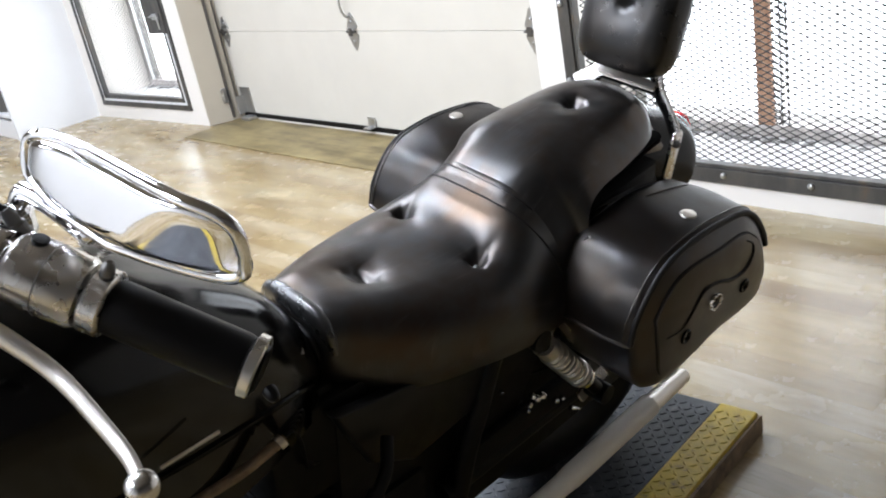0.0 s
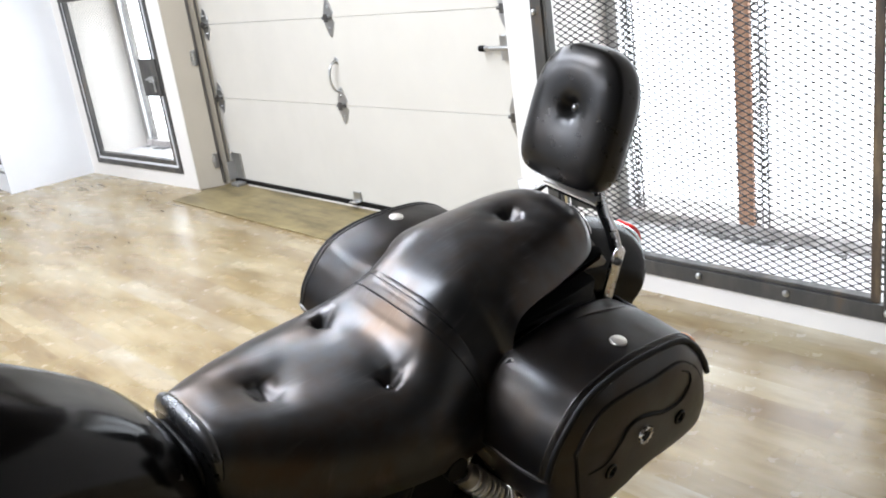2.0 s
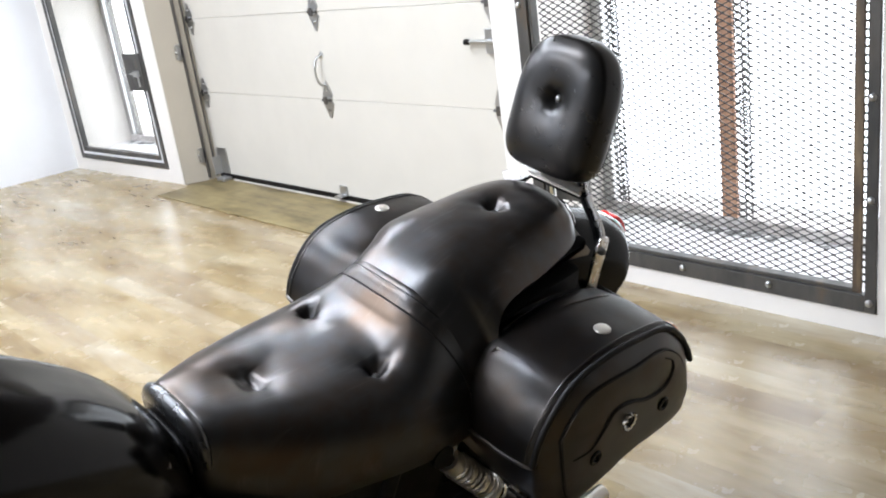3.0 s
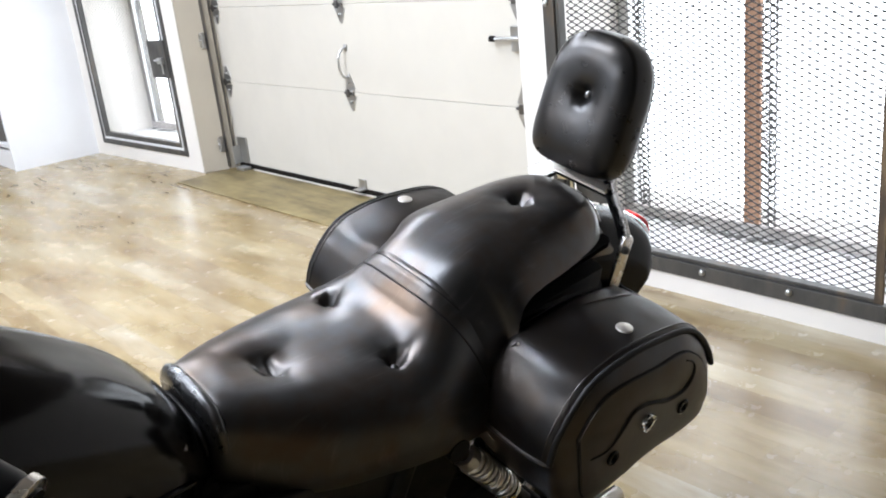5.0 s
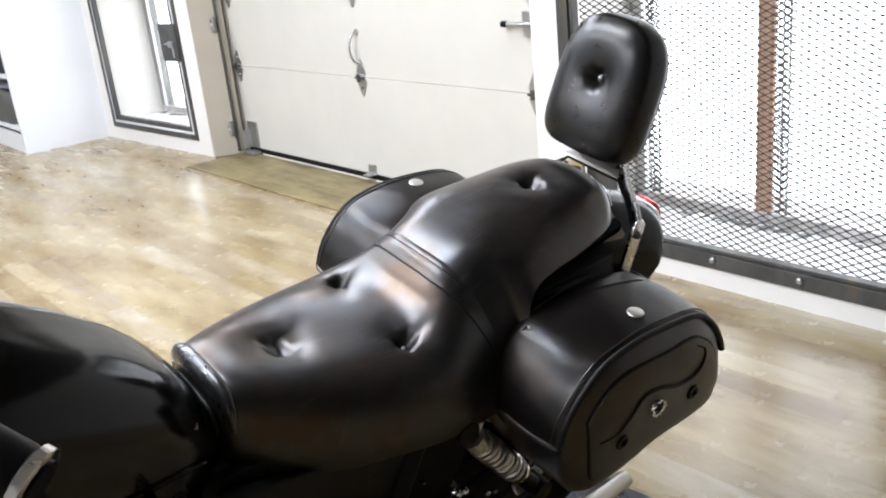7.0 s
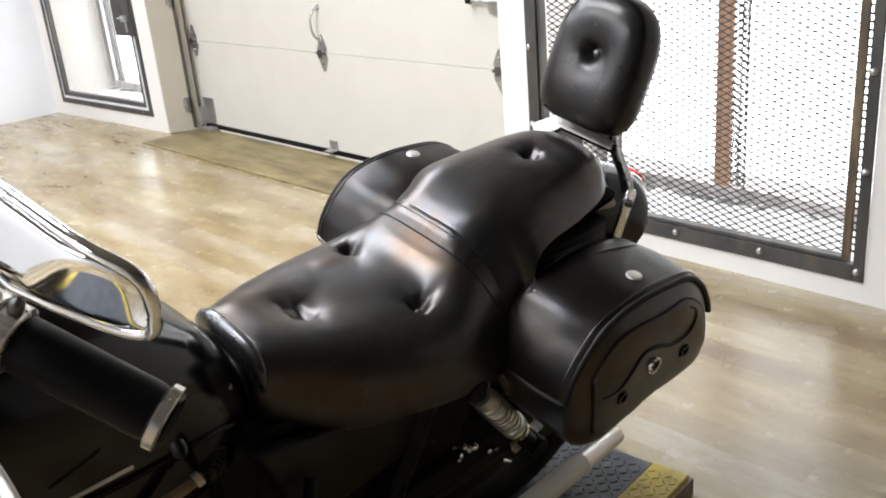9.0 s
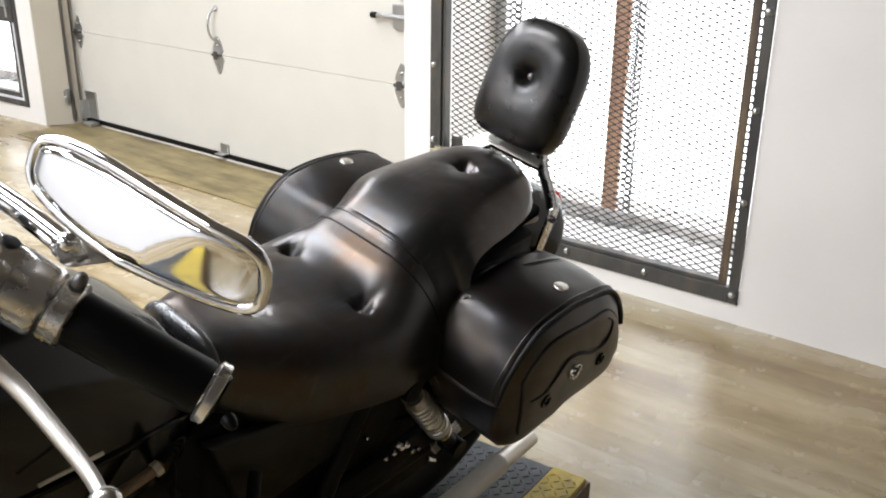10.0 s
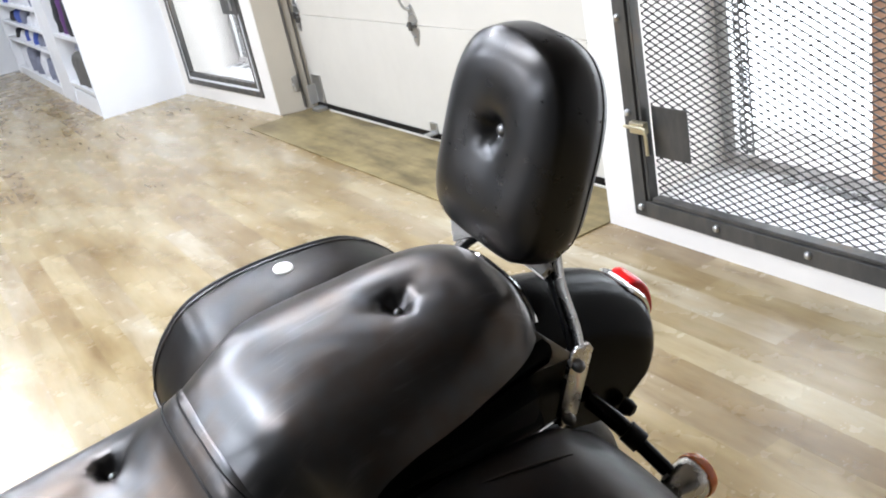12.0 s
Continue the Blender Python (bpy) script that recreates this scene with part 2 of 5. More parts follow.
_t.links.new(ramp_of(_t, noise_of(_t, coords(_t), 25, 6, 0.7), [(0.3, (0.10, 0.07, 0.045)), (0.6, (0.26, 0.185, 0.115)), (0.8, (0.38, 0.30, 0.2))]), _b.inputs["Base Color"])


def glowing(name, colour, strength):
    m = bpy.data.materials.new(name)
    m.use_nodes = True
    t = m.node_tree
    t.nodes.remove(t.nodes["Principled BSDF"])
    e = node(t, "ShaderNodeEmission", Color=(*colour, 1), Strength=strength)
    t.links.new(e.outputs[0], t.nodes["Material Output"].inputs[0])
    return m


DAY = glowing("bright_daylight", (0.90, 0.95, 1.0), DAYLIGHT)
PAVING_GLOW = glowing("glowing_paving", (0.98, 0.99, 1.0), 1.4)
GLASS = bpy.data.materials.new("window_glass")
GLASS.use_nodes = True
_t = GLASS.node_tree
_t.nodes.remove(_t.nodes["Principled BSDF"])
_m, _a, _g = _t.nodes.new("ShaderNodeMixShader"), _t.nodes.new("ShaderNodeBsdfTransparent"), _t.nodes.new("ShaderNodeBsdfGlossy")
_g.inputs["Roughness"].default_value = 0.03
_m.inputs[0].default_value = 0.05
_t.links.new(_a.outputs[0], _m.inputs[1])
_t.links.new(_g.outputs[0], _m.inputs[2])
_t.links.new(_m.outputs[0], _t.nodes["Material Output"].inputs[0])


# ---- mesh tools ----
def mesh_of(name, bm, mat, smooth=True, angle=40):
    bmesh.ops.recalc_face_normals(bm, faces=bm.faces)
    me = bpy.data.meshes.new(name)
    bm.to_mesh(me)
    bm.free()
    me.materials.append(mat)
    if smooth:
        me.polygons.foreach_set("use_smooth", [True] * len(me.polygons))
        me.set_sharp_from_angle(angle=radians(angle))
    return me


def part(name, bm, mat, parent=None, label="", smooth=True, angle=40):
    ob = new(name, mesh_of(name, bm, mat, smooth, angle))
    if parent:
        ob.parent = parent
    if label:
        tagged(ob, label)
    return ob


def box(bm, x0, x1, y0, y1, z0, z1, bevel=0.0, m=None):
    r = bmesh.ops.create_cube(bm, size=1.0)
    vs = r["verts"]
    for v in vs:
        v.co = Vector((x0 + (v.co.x + 0.5) * (x1 - x0), y0 + (v.co.y + 0.5) * (y1 - y0), z0 + (v.co.z + 0.5) * (z1 - z0)))
    if bevel:
        es = list({e for v in vs for e in v.link_edges})
        out = bmesh.ops.bevel(bm, geom=es, offset=bevel, segments=2, affect="EDGES", profile=0.6)
        vs = list({v for f in out["faces"] for v in f.verts} | {v for v in vs if v.is_valid})
    if m is not None:
        bmesh.ops.transform(bm, matrix=m, verts=[v for v in vs if v.is_valid])
    return bm


def boxes(rows, bevel=0.0):
    bm = bmesh.new()
    for row in rows:
        box(bm, *row, bevel=bevel)
    return bm


def grid(fn, nu, nv, closed=False, cap=False):
    """A surface of nu by nv points; closed: each row is a loop."""
    bm = bmesh.new()
    rows = [[bm.verts.new(fn(i, j)) for j in range(nv)] for i in range(nu)]
    last = nv if closed else nv - 1
    for i in range(nu - 1):
        for j in range(last):
            k = (j + 1) % nv
            bm.faces.new((rows[i][j], rows[i][k], rows[i + 1][k], rows[i + 1][j]))
    if cap:
        bm.faces.new(rows[0])
        bm.faces.new(rows[-1][::-1])
    return bm


def smooth_line(pts, n):
    """n points of a Catmull-Rom curve through pts."""
    p = [Vector(q) for q in pts]
    p = [2 * p[0] - p[1]] + p + [2 * p[-1] - p[-2]]
    out = []
    for i in range(n):
        u = i / (n - 1) * (len(p) - 3)
        k = min(int(u), len(p) - 4)
        t = u - k
        a, b, c, d = p[k:k + 4]
        out.append(0.5 * (2 * b + (c - a) * t + (2 * a - 5 * b + 4 * c - d) * t * t + (3 * b - a - 3 * c + d) * t ** 3))
    return out


def tube(bm, pts, radius, seg=12, loop=False, flat=1.0, up=(0, 0, 1)):
    """A round or flattened bar along pts; radius: one number or one for each point."""
    pts = [Vector(p) for p in pts]
    n = len(pts)
    rad = [radius] * n if isinstance(radius, (int, float)) else list(radius)
    rows = []
    side = None
    for i, p in enumerate(pts):
        a = pts[i - 1] if i or loop else p
        b = pts[(i + 1) % n] if i < n - 1 or loop else p
        way = (b - a).normalized()
        if side is None:
            ref = Vector(up) if abs(way.dot(Vector(up))) < 0.95 else Vector((1, 0, 0))
            side = way.cross(ref).normalized()
        side = (side - way * side.dot(way)).normalized()
        other = way.cross(side)
        rows.append([bm.verts.new(p + rad[i] * (math.cos(q) * side * flat + math.sin(q) * other)) for q in (2 * math.pi * j / seg for j in range(seg))])
    for i in range(n if loop else n - 1):
        a, b = rows[i], rows[(i + 1) % n]
        for j in range(seg):
            bm.faces.new((a[j], a[(j + 1) % seg], b[(j + 1) % seg], b[j]))
    if not loop:
        bm.faces.new(rows[0][::-1])
        bm.faces.new(rows[-1])
    return bm


def lathe(bm, profile, m=None, seg=24):
    """profile: (radius, height) from bottom to top, turned round z, then moved by m."""
    rows = [[bm.verts.new((r * math.cos(q), r * math.sin(q), h)) for q in (2 * math.pi * j / seg for j in range(seg))] for r, h in profile]
    for a, b in zip(rows, rows[1:]):
        for j in range(seg):
            bm.faces.new((a[j], a[(j + 1) % seg], b[(j + 1) % seg], b[j]))
    bm.faces.new(rows[0][::-1])
    bm.faces.new(rows[-1])
    if m is not None:
        bmesh.ops.transform(bm, matrix=m, verts=[v for row in rows for v in row])
    return bm


def along(at, way):
    """A pose at a point with its z axis along way."""
    return Matrix.Translation(at) @ Vector(way).to_track_quat("Z", "Y").to_matrix().to_4x4()


def prism(bm, poly, y0, y1, bevel=0.0, seg=2):
    """A slab with the outline poly in x and z, from y0 to y1."""
    a = [bm.verts.new((x, y0, z)) for x, z in poly]
    b = [bm.verts.new((x, y1, z)) for x, z in poly]
    n = len(poly)
    f = [bm.faces.new(a), bm.faces.new(b[::-1])]
    for i in range(n):
        bm.faces.new((a[i], b[i], b[(i + 1) % n], a[(i + 1) % n]))
    if bevel:
        es = list({e for g in f for e in g.edges})
        bmesh.ops.bevel(bm, geom=es, offset=bevel, segments=seg, affect="EDGES", profile=0.5)
    return bm


# ---- the room ----
ROOM_X0, ROOM_Y0, ROOM_Y1, CEIL = -4.2, -3.0, 10.6, 2.9
BACK = WALL + 0.50
BAY_TURN, BAY_Y = radians(4.16), 5.335        # the bay beside the garage door stands slightly askew
BAY = Matrix.Translation((WALL, BAY_Y, 0)) @ Matrix.Rotation(BAY_TURN, 4, "Z") @ Matrix.Translation((-WALL, -BAY_Y, 0))
GATE_TOP, BAY_FOOT, BAY_TOP = 1.75, 0.088, 1.338


def structure(name, bm, mat, label, smooth=False):
    return tagged(part(name, bm, mat, None, "", smooth), label, name.split("_")[0], kind="structure")


HEAD = 1.9
wall_bm = boxes([
    (WALL, BACK, ROOM_Y0, 1.096, 0, HEAD), (WALL, BACK, 2.372, 2.505, 0, HEAD), (WALL + 0.02, BACK, 7.0, ROOM_Y1, 0, HEAD),
    (WALL, BACK, 1.096, 2.372, 0, 0.066), (WALL, BACK, 1.096, 2.372, GATE_TOP, HEAD)])
structure("wall_north", wall_bm, CREAM, "cream painted wall with a garage bay and gated windows")


def holed_wall(x0, x1, ys, zs):
    """One slab with one opening: ys and zs give its outer edges and, between them, those of the opening."""
    bm = bmesh.new()
    v = [[[bm.verts.new((x, y, z)) for z in zs] for y in ys] for x in (x0, x1)]
    for i in range(3):
        for j in range(3):
            if (i, j) != (1, 1):
                for side in v:
                    bm.faces.new((side[i][j], side[i + 1][j], side[i + 1][j + 1], side[i][j + 1]))
    for a, b in (((0, 0), (0, 3)), ((3, 0), (3, 3)), ((1, 1), (1, 2)), ((2, 1), (2, 2))):
        for j in range(a[1], b[1]):
            bm.faces.new((v[0][a[0]][j], v[1][a[0]][j], v[1][a[0]][j + 1], v[0][a[0]][j + 1]))
            bm.faces.new((v[0][j][a[0]], v[1][j][a[0]], v[1][j + 1][a[0]], v[0][j + 1][a[0]]))
    bmesh.ops.recalc_face_normals(bm, faces=bm.faces)
    return bm


bay_bm = holed_wall(WALL, BACK, (5.335, 5.478, 6.668, 7.10), (0, BAY_FOOT, BAY_TOP, HEAD))
bmesh.ops.transform(bay_bm, matrix=BAY, verts=bay_bm.verts)
structure("wall_bay", bay_bm, CREAM, "cream painted wall round the smaller gated window")
# the splayed jamb between the pier and the garage door
jamb_bm = bmesh.new()
plan = [(WALL + 0.002, 5.334), (BACK, 5.334), (BACK, 5.27), (WALL + 0.17, 5.245), (WALL + 0.002, 5.32)]
low, high = ([jamb_bm.verts.new((x, y, z)) for x, y in plan] for z in (0, HEAD))
jamb_bm.faces.new(low)
jamb_bm.faces.new(high[::-1])
for i in range(5):
    jamb_bm.faces.new((low[i], low[(i + 1) % 5], high[(i + 1) % 5], high[i]))
structure("jamb", jamb_bm, SHADED_JAMB, "beige splayed jamb of the garage door, darkened for its shade")
structure("wall_north_upper", boxes([(WALL, BACK, ROOM_Y0, 2.505, HEAD, CEIL), (WALL, BACK, 5.27, ROOM_Y1, HEAD + 0.002, CEIL), (WALL, BACK, 2.505, 5.27, 2.29, CEIL)]), UPPER_WALL, "brown upper wall out of view above the doors, kept dark for its reflection")
structure("wall_east", boxes([(ROOM_X0, BACK, ROOM_Y0 - 0.15, ROOM_Y0, 0, CEIL)]), FAR_WALL, "plain grey-brown wall out of view, kept dark for its reflection")
structure("wall_west", boxes([(ROOM_X0, BACK, ROOM_Y1, ROOM_Y1 + 0.15, 0, CEIL)]), WHITE_WALL, "plain white painted wall")
structure("wall_south", boxes([(ROOM_X0 - 0.15, ROOM_X0, ROOM_Y0 - 0.15, ROOM_Y1 + 0.15, 0, CEIL)]), WHITE_WALL, "plain white painted wall")
structure("wall_stub", boxes([(2.083, WALL + 0.02, 6.785, 6.81, 0, CEIL)]), WHITE_WALL, "white painted partition wall beside the gate")
structure("ceiling", boxes([(ROOM_X0 - 0.15, BACK, ROOM_Y0 - 0.15, ROOM_Y1 + 0.15, CEIL, CEIL + 0.15)]), CEILING_PAINT, "plain ceiling out of view, kept dark for its reflection")
structure("backdrop", boxes([(BACK + 0.45, BACK + 0.47, -1.5, 13.0, 0.01, 3.2)]), DAY, "bright overcast daylight outside the windows")
# glowing sheet and slab stand in for ground lit by the day
structure("backdrop_low", boxes([(BACK + 0.45, BACK + 0.47, -1.5, 13.0, -0.45, 0.009)]), PAVING_GLOW, "glowing sheet standing in for sunlit paving outside the windows")
structure("ground", boxes([(BACK + 0.001, BACK + 0.6, -1.5, 13.0, -0.55, -0.45)]), PAVING_GLOW, "glowing slab standing in for a sunlit apron outside the doors")


# ---- windows behind the gates ----
def expanded(y0, y1, z0, z1, x, step=0.0225, rise=0.0112, r=0.0018):
    """Zigzag strands that meet at their peaks."""
    verts, faces = [], []
    rows, cols = int((z1 - z0) / rise), int((y1 - y0) / step)
    ring = ((-0.6, -1.0), (0.6, -1.0), (0.6, 1.0), (-0.6, 1.0))
    for i in range(rows):
        zc = z0 + rise * (i + 0.5)
        for k in range(2 * cols + 1):
            z = zc + (0.0 if k % 2 else 0.5 if (i + k // 2) % 2 else -0.5) * rise * 0.92
            q = r * (0.85 if k % 2 else 1.25)
            at = len(verts)
            verts += [(x + a * r * 1.4, y0 + k * step / 2, z + b * q) for a, b in ring]
            if k:
                faces += [(at - 4 + j, at - 4 + (j + 1) % 4, at + (j + 1) % 4, at + j) for j in range(4)]
    me = bpy.data.meshes.new("expanded_mesh")
    me.from_pydata(verts, [], faces)
    me.materials.append(MESH_STEEL)
    return me


def window(name, y0, y1, z0, z1, deep, posts, strips, turn, label):
    """A glazed opening set deep behind its gate, over a broad painted sill; posts: (middle, half width, material)."""
    face = WALL + deep
    w = structure(name, boxes([(WALL + 0.03, face + 0.10, y0, y1, z0 + 0.001, z0 + 0.030)]), SILL, label)

    def add(part_name, *row, mat, bevel=0.003, label=""):
        return part(part_name, box(bmesh.new(), *row, bevel), mat, w, label, False)
    base = z0 + 0.072
    add("bottom_rail", face, face + 0.07, y0, y1, z0 + 0.031, base, mat=RAIL, label="dirty grey-brown bottom rail of the glazing")
    add("side_rail", face, face + 0.05, y1 - 0.05, y1, base, z1 - 0.002, mat=STEEL)
    add("side_rail", face, face + 0.05, y0, y0 + 0.03, base, z1 - 0.002, mat=STEEL)
    for p, half, mat in posts:
        add("mullion", face + 0.002, face + 0.022, p - half, p + half, base, z1 - 0.003, mat=mat)
    for a, b in strips:
        net = new("grille_strip", expanded(a, b, base + 0.004, z1 - 0.01, face + 0.012, 0.018, 0.0125, 0.0026))
        for e in (a - 0.006, a + 0.35 * (b - a)):
            add("strip_edge", face + 0.004, face + 0.009, e, e + 0.005, base + 0.001, z1 - 0.006, mat=DARK_STEEL, bevel=0.001)
        net.parent = w
        tagged(net, "narrow dark steel lattice strip beside the mullion", kind="stuff")
    pane = add("pane", face + 0.03, face + 0.036, y0 + 0.031, y1 - 0.051, base + 0.001, z1 - 0.004, mat=GLASS, bevel=0.0)
    pane.visible_shadow = False
    rng = random.Random(len(label))
    for k in range(26):
        q, r = rng.uniform(y0 + 0.05, y1 - 0.06), rng.uniform(0.006, 0.022)
        c = bmesh.ops.create_icosphere(grit := bmesh.new(), subdivisions=1, radius=r)["verts"]
        for v in c:
            v.co = Vector((face - 0.018 - rng.random() * 0.05 + v.co.x, q + v.co.y * 1.6, z0 + 0.031 + max(0.0, v.co.z) * 0.35))
        part("grit", grit, CONCRETE, w)
    if turn:
        w.matrix_world = BAY
    return w


window("window_1", 1.097, 2.371, 0.067, 1.748, 0.405, ((1.803, 0.030, POST_WOOD),), ((1.716, 1.770), (2.255, 2.318)), False, "shop window with a brown wooden mullion behind a gate")
window("window_2", 5.479, 6.667, BAY_FOOT + 0.001, BAY_TOP - 0.002, 0.395, (), ((6.505, 6.600),), True, "shop window with a grey post behind a gate")


# ---- expanded metal security gates ----
def screw(bm, at, way, r=0.011):
    lathe(bm, [(r, 0), (r, 0.004), (r * 0.8, 0.008), (r * 0.35, 0.0105)], along(at, way), 12)
    return bm


def gate(y0, y1, foot, head, rows_y, rows_z, plate_x, plate_box, latch_at, latch_mat, label, f=0.052, gap=0.004, lb=0.034, strand=0.0019):
    g = new("security_gate")
    g.location = (WALL, (y0 + y1) / 2, foot - 0.001)
    back = Matrix.Translation(-g.location)

    def piece(name, bm, mat, text="", smooth=False):
        bmesh.ops.transform(bm, matrix=back, verts=bm.verts)
        return part(name, bm, mat, g, text, smooth)
    x0, x1 = WALL - 0.007, WALL + 0.022
    large = f > 0.04
    side = 0.032 if large else f
    for a, b, c, d in ((y0, y0 + side, foot, head), (y1 - f, y1, foot, head), (y0 + side, y1 - f, foot, foot + f), (y0 + side, y1 - f, head - f, head)):
        piece("frame_bar", box(bmesh.new(), x0, x1 if a > y0 or not large else x0 + 0.012, a, b, c, d, 0.0025), MILL_STEEL)
    i0, i1 = y0 + (side + 0.011 if large else f + gap), y1 - f - (gap if large else 0.008)
    z0, z1 = foot + f + gap * 0.7, head - f - gap * 0.8
    thin = 0.012 if large else lb
    for n, (a, b, c, d) in enumerate(((i0, i0 + lb, z0, z1), (i1 - (thin if large else 0.020), i1, z0, z1), (i0 + lb, i1 - 0.020, z0, z0 + thin), (i0 + lb, i1 - 0.020, z1 - thin, z1))):
        rusty = n == 0 and large
        piece("leaf_bar", box(bmesh.new(), x0 + (0.003 if rusty else 0.006), x0 + 0.015 if rusty else x1 + 0.012, a, b, c, d, 0.0025), RUSTY if rusty else MILL_STEEL, "rust-stained bare steel bar" if rusty else "")
    if not large:
        h0, h1, w0, w1 = foot + f + 0.001, head - 0.001 - f, y0 + f + 0.001, y1 - f - 0.001
        for a, b, c, d in ((w0, i0 - 0.001, h0, h1), (i1 + 0.001, w1, h0, h1), (i0, i1, h0, z0 - 0.001), (i0, i1, z1 + 0.001, h1)):
            # white strips stand in for the pale gap between frame and leaf
            piece("liner", box(bmesh.new(), x0 + 0.004, x1, a, b, c, d, 0.001), WHITE_WALL, "white strip filling the pale gap between frame and leaf")
    net = new("expanded_mesh", expanded(i0 - (0.013 if large else -0.01), i1 - 0.01, z0 + 0.01, z1 - 0.01, WALL + 0.037, r=strand))
    net.data.transform(back)
    net.parent = g
    tagged(net, "black diamond expanded metal mesh", kind="stuff")
    for y in rows_y:
        piece("bolt", screw(bmesh.new(), (x0, y, foot + 0.031), (-1, 0, 0)), STEEL, "", True)
    for z in rows_z:
        piece("bolt", screw(bmesh.new(), (x0, y0 + 0.018, z), (-1, 0, 0)), STEEL, "", True)
        piece("bolt", screw(bmesh.new(), (x0, y1 - 0.018, z), (-1, 0, 0)), STEEL, "", True)
    a, b, c, d = plate_box
    piece("lock_plate", box(bmesh.new(), plate_x, plate_x + 0.005, a, b, c, d, 0.001), MILL_STEEL, "black steel lock plate")
    ly, lz = latch_at
    latch = piece("latch", box(bmesh.new(), x0 - 0.022, x0, ly - 0.03, ly + 0.03, lz - 0.018, lz + 0.018, 0.004), latch_mat, "zinc plated latch")
    bm = tube(bmesh.new(), smooth_line([(x0 - 0.028, ly + 0.045, lz + 0.004), (x0 - 0.028, ly - 0.03, lz + 0.004), (x0 - 0.03, ly - 0.045, lz - 0.008), (x0 - 0.03, ly - 0.047, lz - 0.075)], 20), 0.0055, 10)
    bmesh.ops.transform(bm, matrix=back, verts=bm.verts)
    part("bolt_handle", bm, latch_mat, latch)
    return tagged(g, label, "gate", "security gates")


gate(1.098, 2.370, 0.068, 1.748, (1.116, 1.422, 1.729, 2.036, 2.338), (0.405, 0.69, 0.975, 1.26, 1.545), WALL + 0.028, (2.150, 2.290, 0.262, 0.422), (2.300, 0.368), BRASS,
     "black steel gate with expanded metal mesh, bolted over a window", lb=0.026)
small = gate(5.482, 6.664, BAY_FOOT + 0.002, BAY_TOP - 0.003, (), (), WALL - 0.013, (5.508, 5.715, 0.585, 0.815), (5.575, 0.69), STEEL,
             "black steel gate with mesh and a dark lock plate", 0.034, 0.022, 0.030, 0.0008)
small.matrix_world = BAY @ small.matrix_basis
closer = part("gate_closer", box(bmesh.new(), -0.075, -0.012, -0.40, -0.15, -0.045, 0.045, 0.016), MILL_STEEL, small, "black closer box at the top of the gate", False)
closer.location = (0, 0.56, 1.16)



# ---- sectional garage door ----
DX = 2.985
door = new("garage_door")
door.location = (DX, 3.95, 0.0)


def door_piece(name, bm, mat, parent=None, text="", smooth=True):
    bmesh.ops.transform(bm, matrix=Matrix.Translation((-DX, -3.95, 0)), verts=bm.verts)
    return part(name, bm, mat, parent or door, text, smooth)


JOINTS = (0.036, 0.540, 0.975, 1.415, 1.862, 2.285)
for a, b in zip(JOINTS, JOINTS[1:]):
    door_piece("door_panel", box(bmesh.new(), DX, DX + 0.045, 2.52, 5.268, a + 0.0007, b - 0.0007, 0.0022), DOOR_PAINT, None, "", False)
# pale strip added for the bright line below the seal
door_piece("bottom_rail", box(bmesh.new(), DX - 0.016, DX - 0.0065, 2.56, 5.05, 0.001, 0.012, 0.002), DOOR_PAINT, None, "pale strip under the rubber seal", False)
door_piece("bottom_seal", box(bmesh.new(), DX - 0.006, DX + 0.04, 2.56, 5.225, 0.008, 0.036, 0.006), RUBBER, None, "black rubber bottom seal", False)


def hinge(y, z, rod):
    bm = bmesh.new()
    for s in (1, -1):
        pts = [(y - 0.020, z + s * 0.008), (y + 0.020, z + s * 0.008), (y + 0.042, z + s * 0.022), (y + 0.010, z + s * 0.088), (y, z + s * 0.094), (y - 0.010, z + s * 0.088), (y - 0.042, z + s * 0.022)]
        a = [bm.verts.new((DX - 0.004, p, q)) for p, q in pts]
        b = [bm.verts.new((DX, p, q)) for p, q in pts]
        bm.faces.new(a)
        bm.faces.new(b[::-1])
        for i in range(len(pts)):
            bm.faces.new((a[i], a[(i + 1) % len(pts)], b[(i + 1) % len(pts)], b[i]))
    box(bm, DX - 0.018, DX - 0.003, y - 0.022, y + 0.022, z - 0.013, z + 0.013, 0.002)
    h = door_piece("hinge", bm, STEEL, None, "", False)
    pin = tube(bmesh.new(), [(DX - 0.014, y - 0.034, z), (DX - 0.014, y + 0.034, z)], 0.0075, 12)
    door_piece("hinge_pin", pin, DARK_STEEL, h)
    door_piece("knuckle", box(bmesh.new(), DX - 0.026, DX - 0.019, y - 0.014, y + 0.014, z - 0.020, z + 0.020, 0.003), DARK_STEEL, h, "", False)
    for s in (1, -1):
        door_piece("rivet", screw(bmesh.new(), (DX - 0.004, y, z + s * 0.05), (-1, 0, 0), 0.006), STEEL, h)
    if rod:
        door_piece("roller", tube(bmesh.new(), [(DX - 0.014, y, z), (DX - 0.014, y + rod, z)], 0.0065, 10), STEEL, h)


for z in JOINTS[1:4]:
    for y, rod in ((2.697, -0.10), (3.915, 0), (5.196, 0.09)):
        hinge(y, z, rod)
grip = door_piece("pull_handle", tube(bmesh.new(), smooth_line([(DX - 0.004, 3.916, 0.762), (DX - 0.03, 3.916, 0.752), (DX - 0.048, 3.919, 0.715), (DX - 0.048, 3.922, 0.665), (DX - 0.03, 3.924, 0.625), (DX - 0.004, 3.924, 0.612)], 24), 0.0065, 10), STEEL, None, "curved steel pull handle")
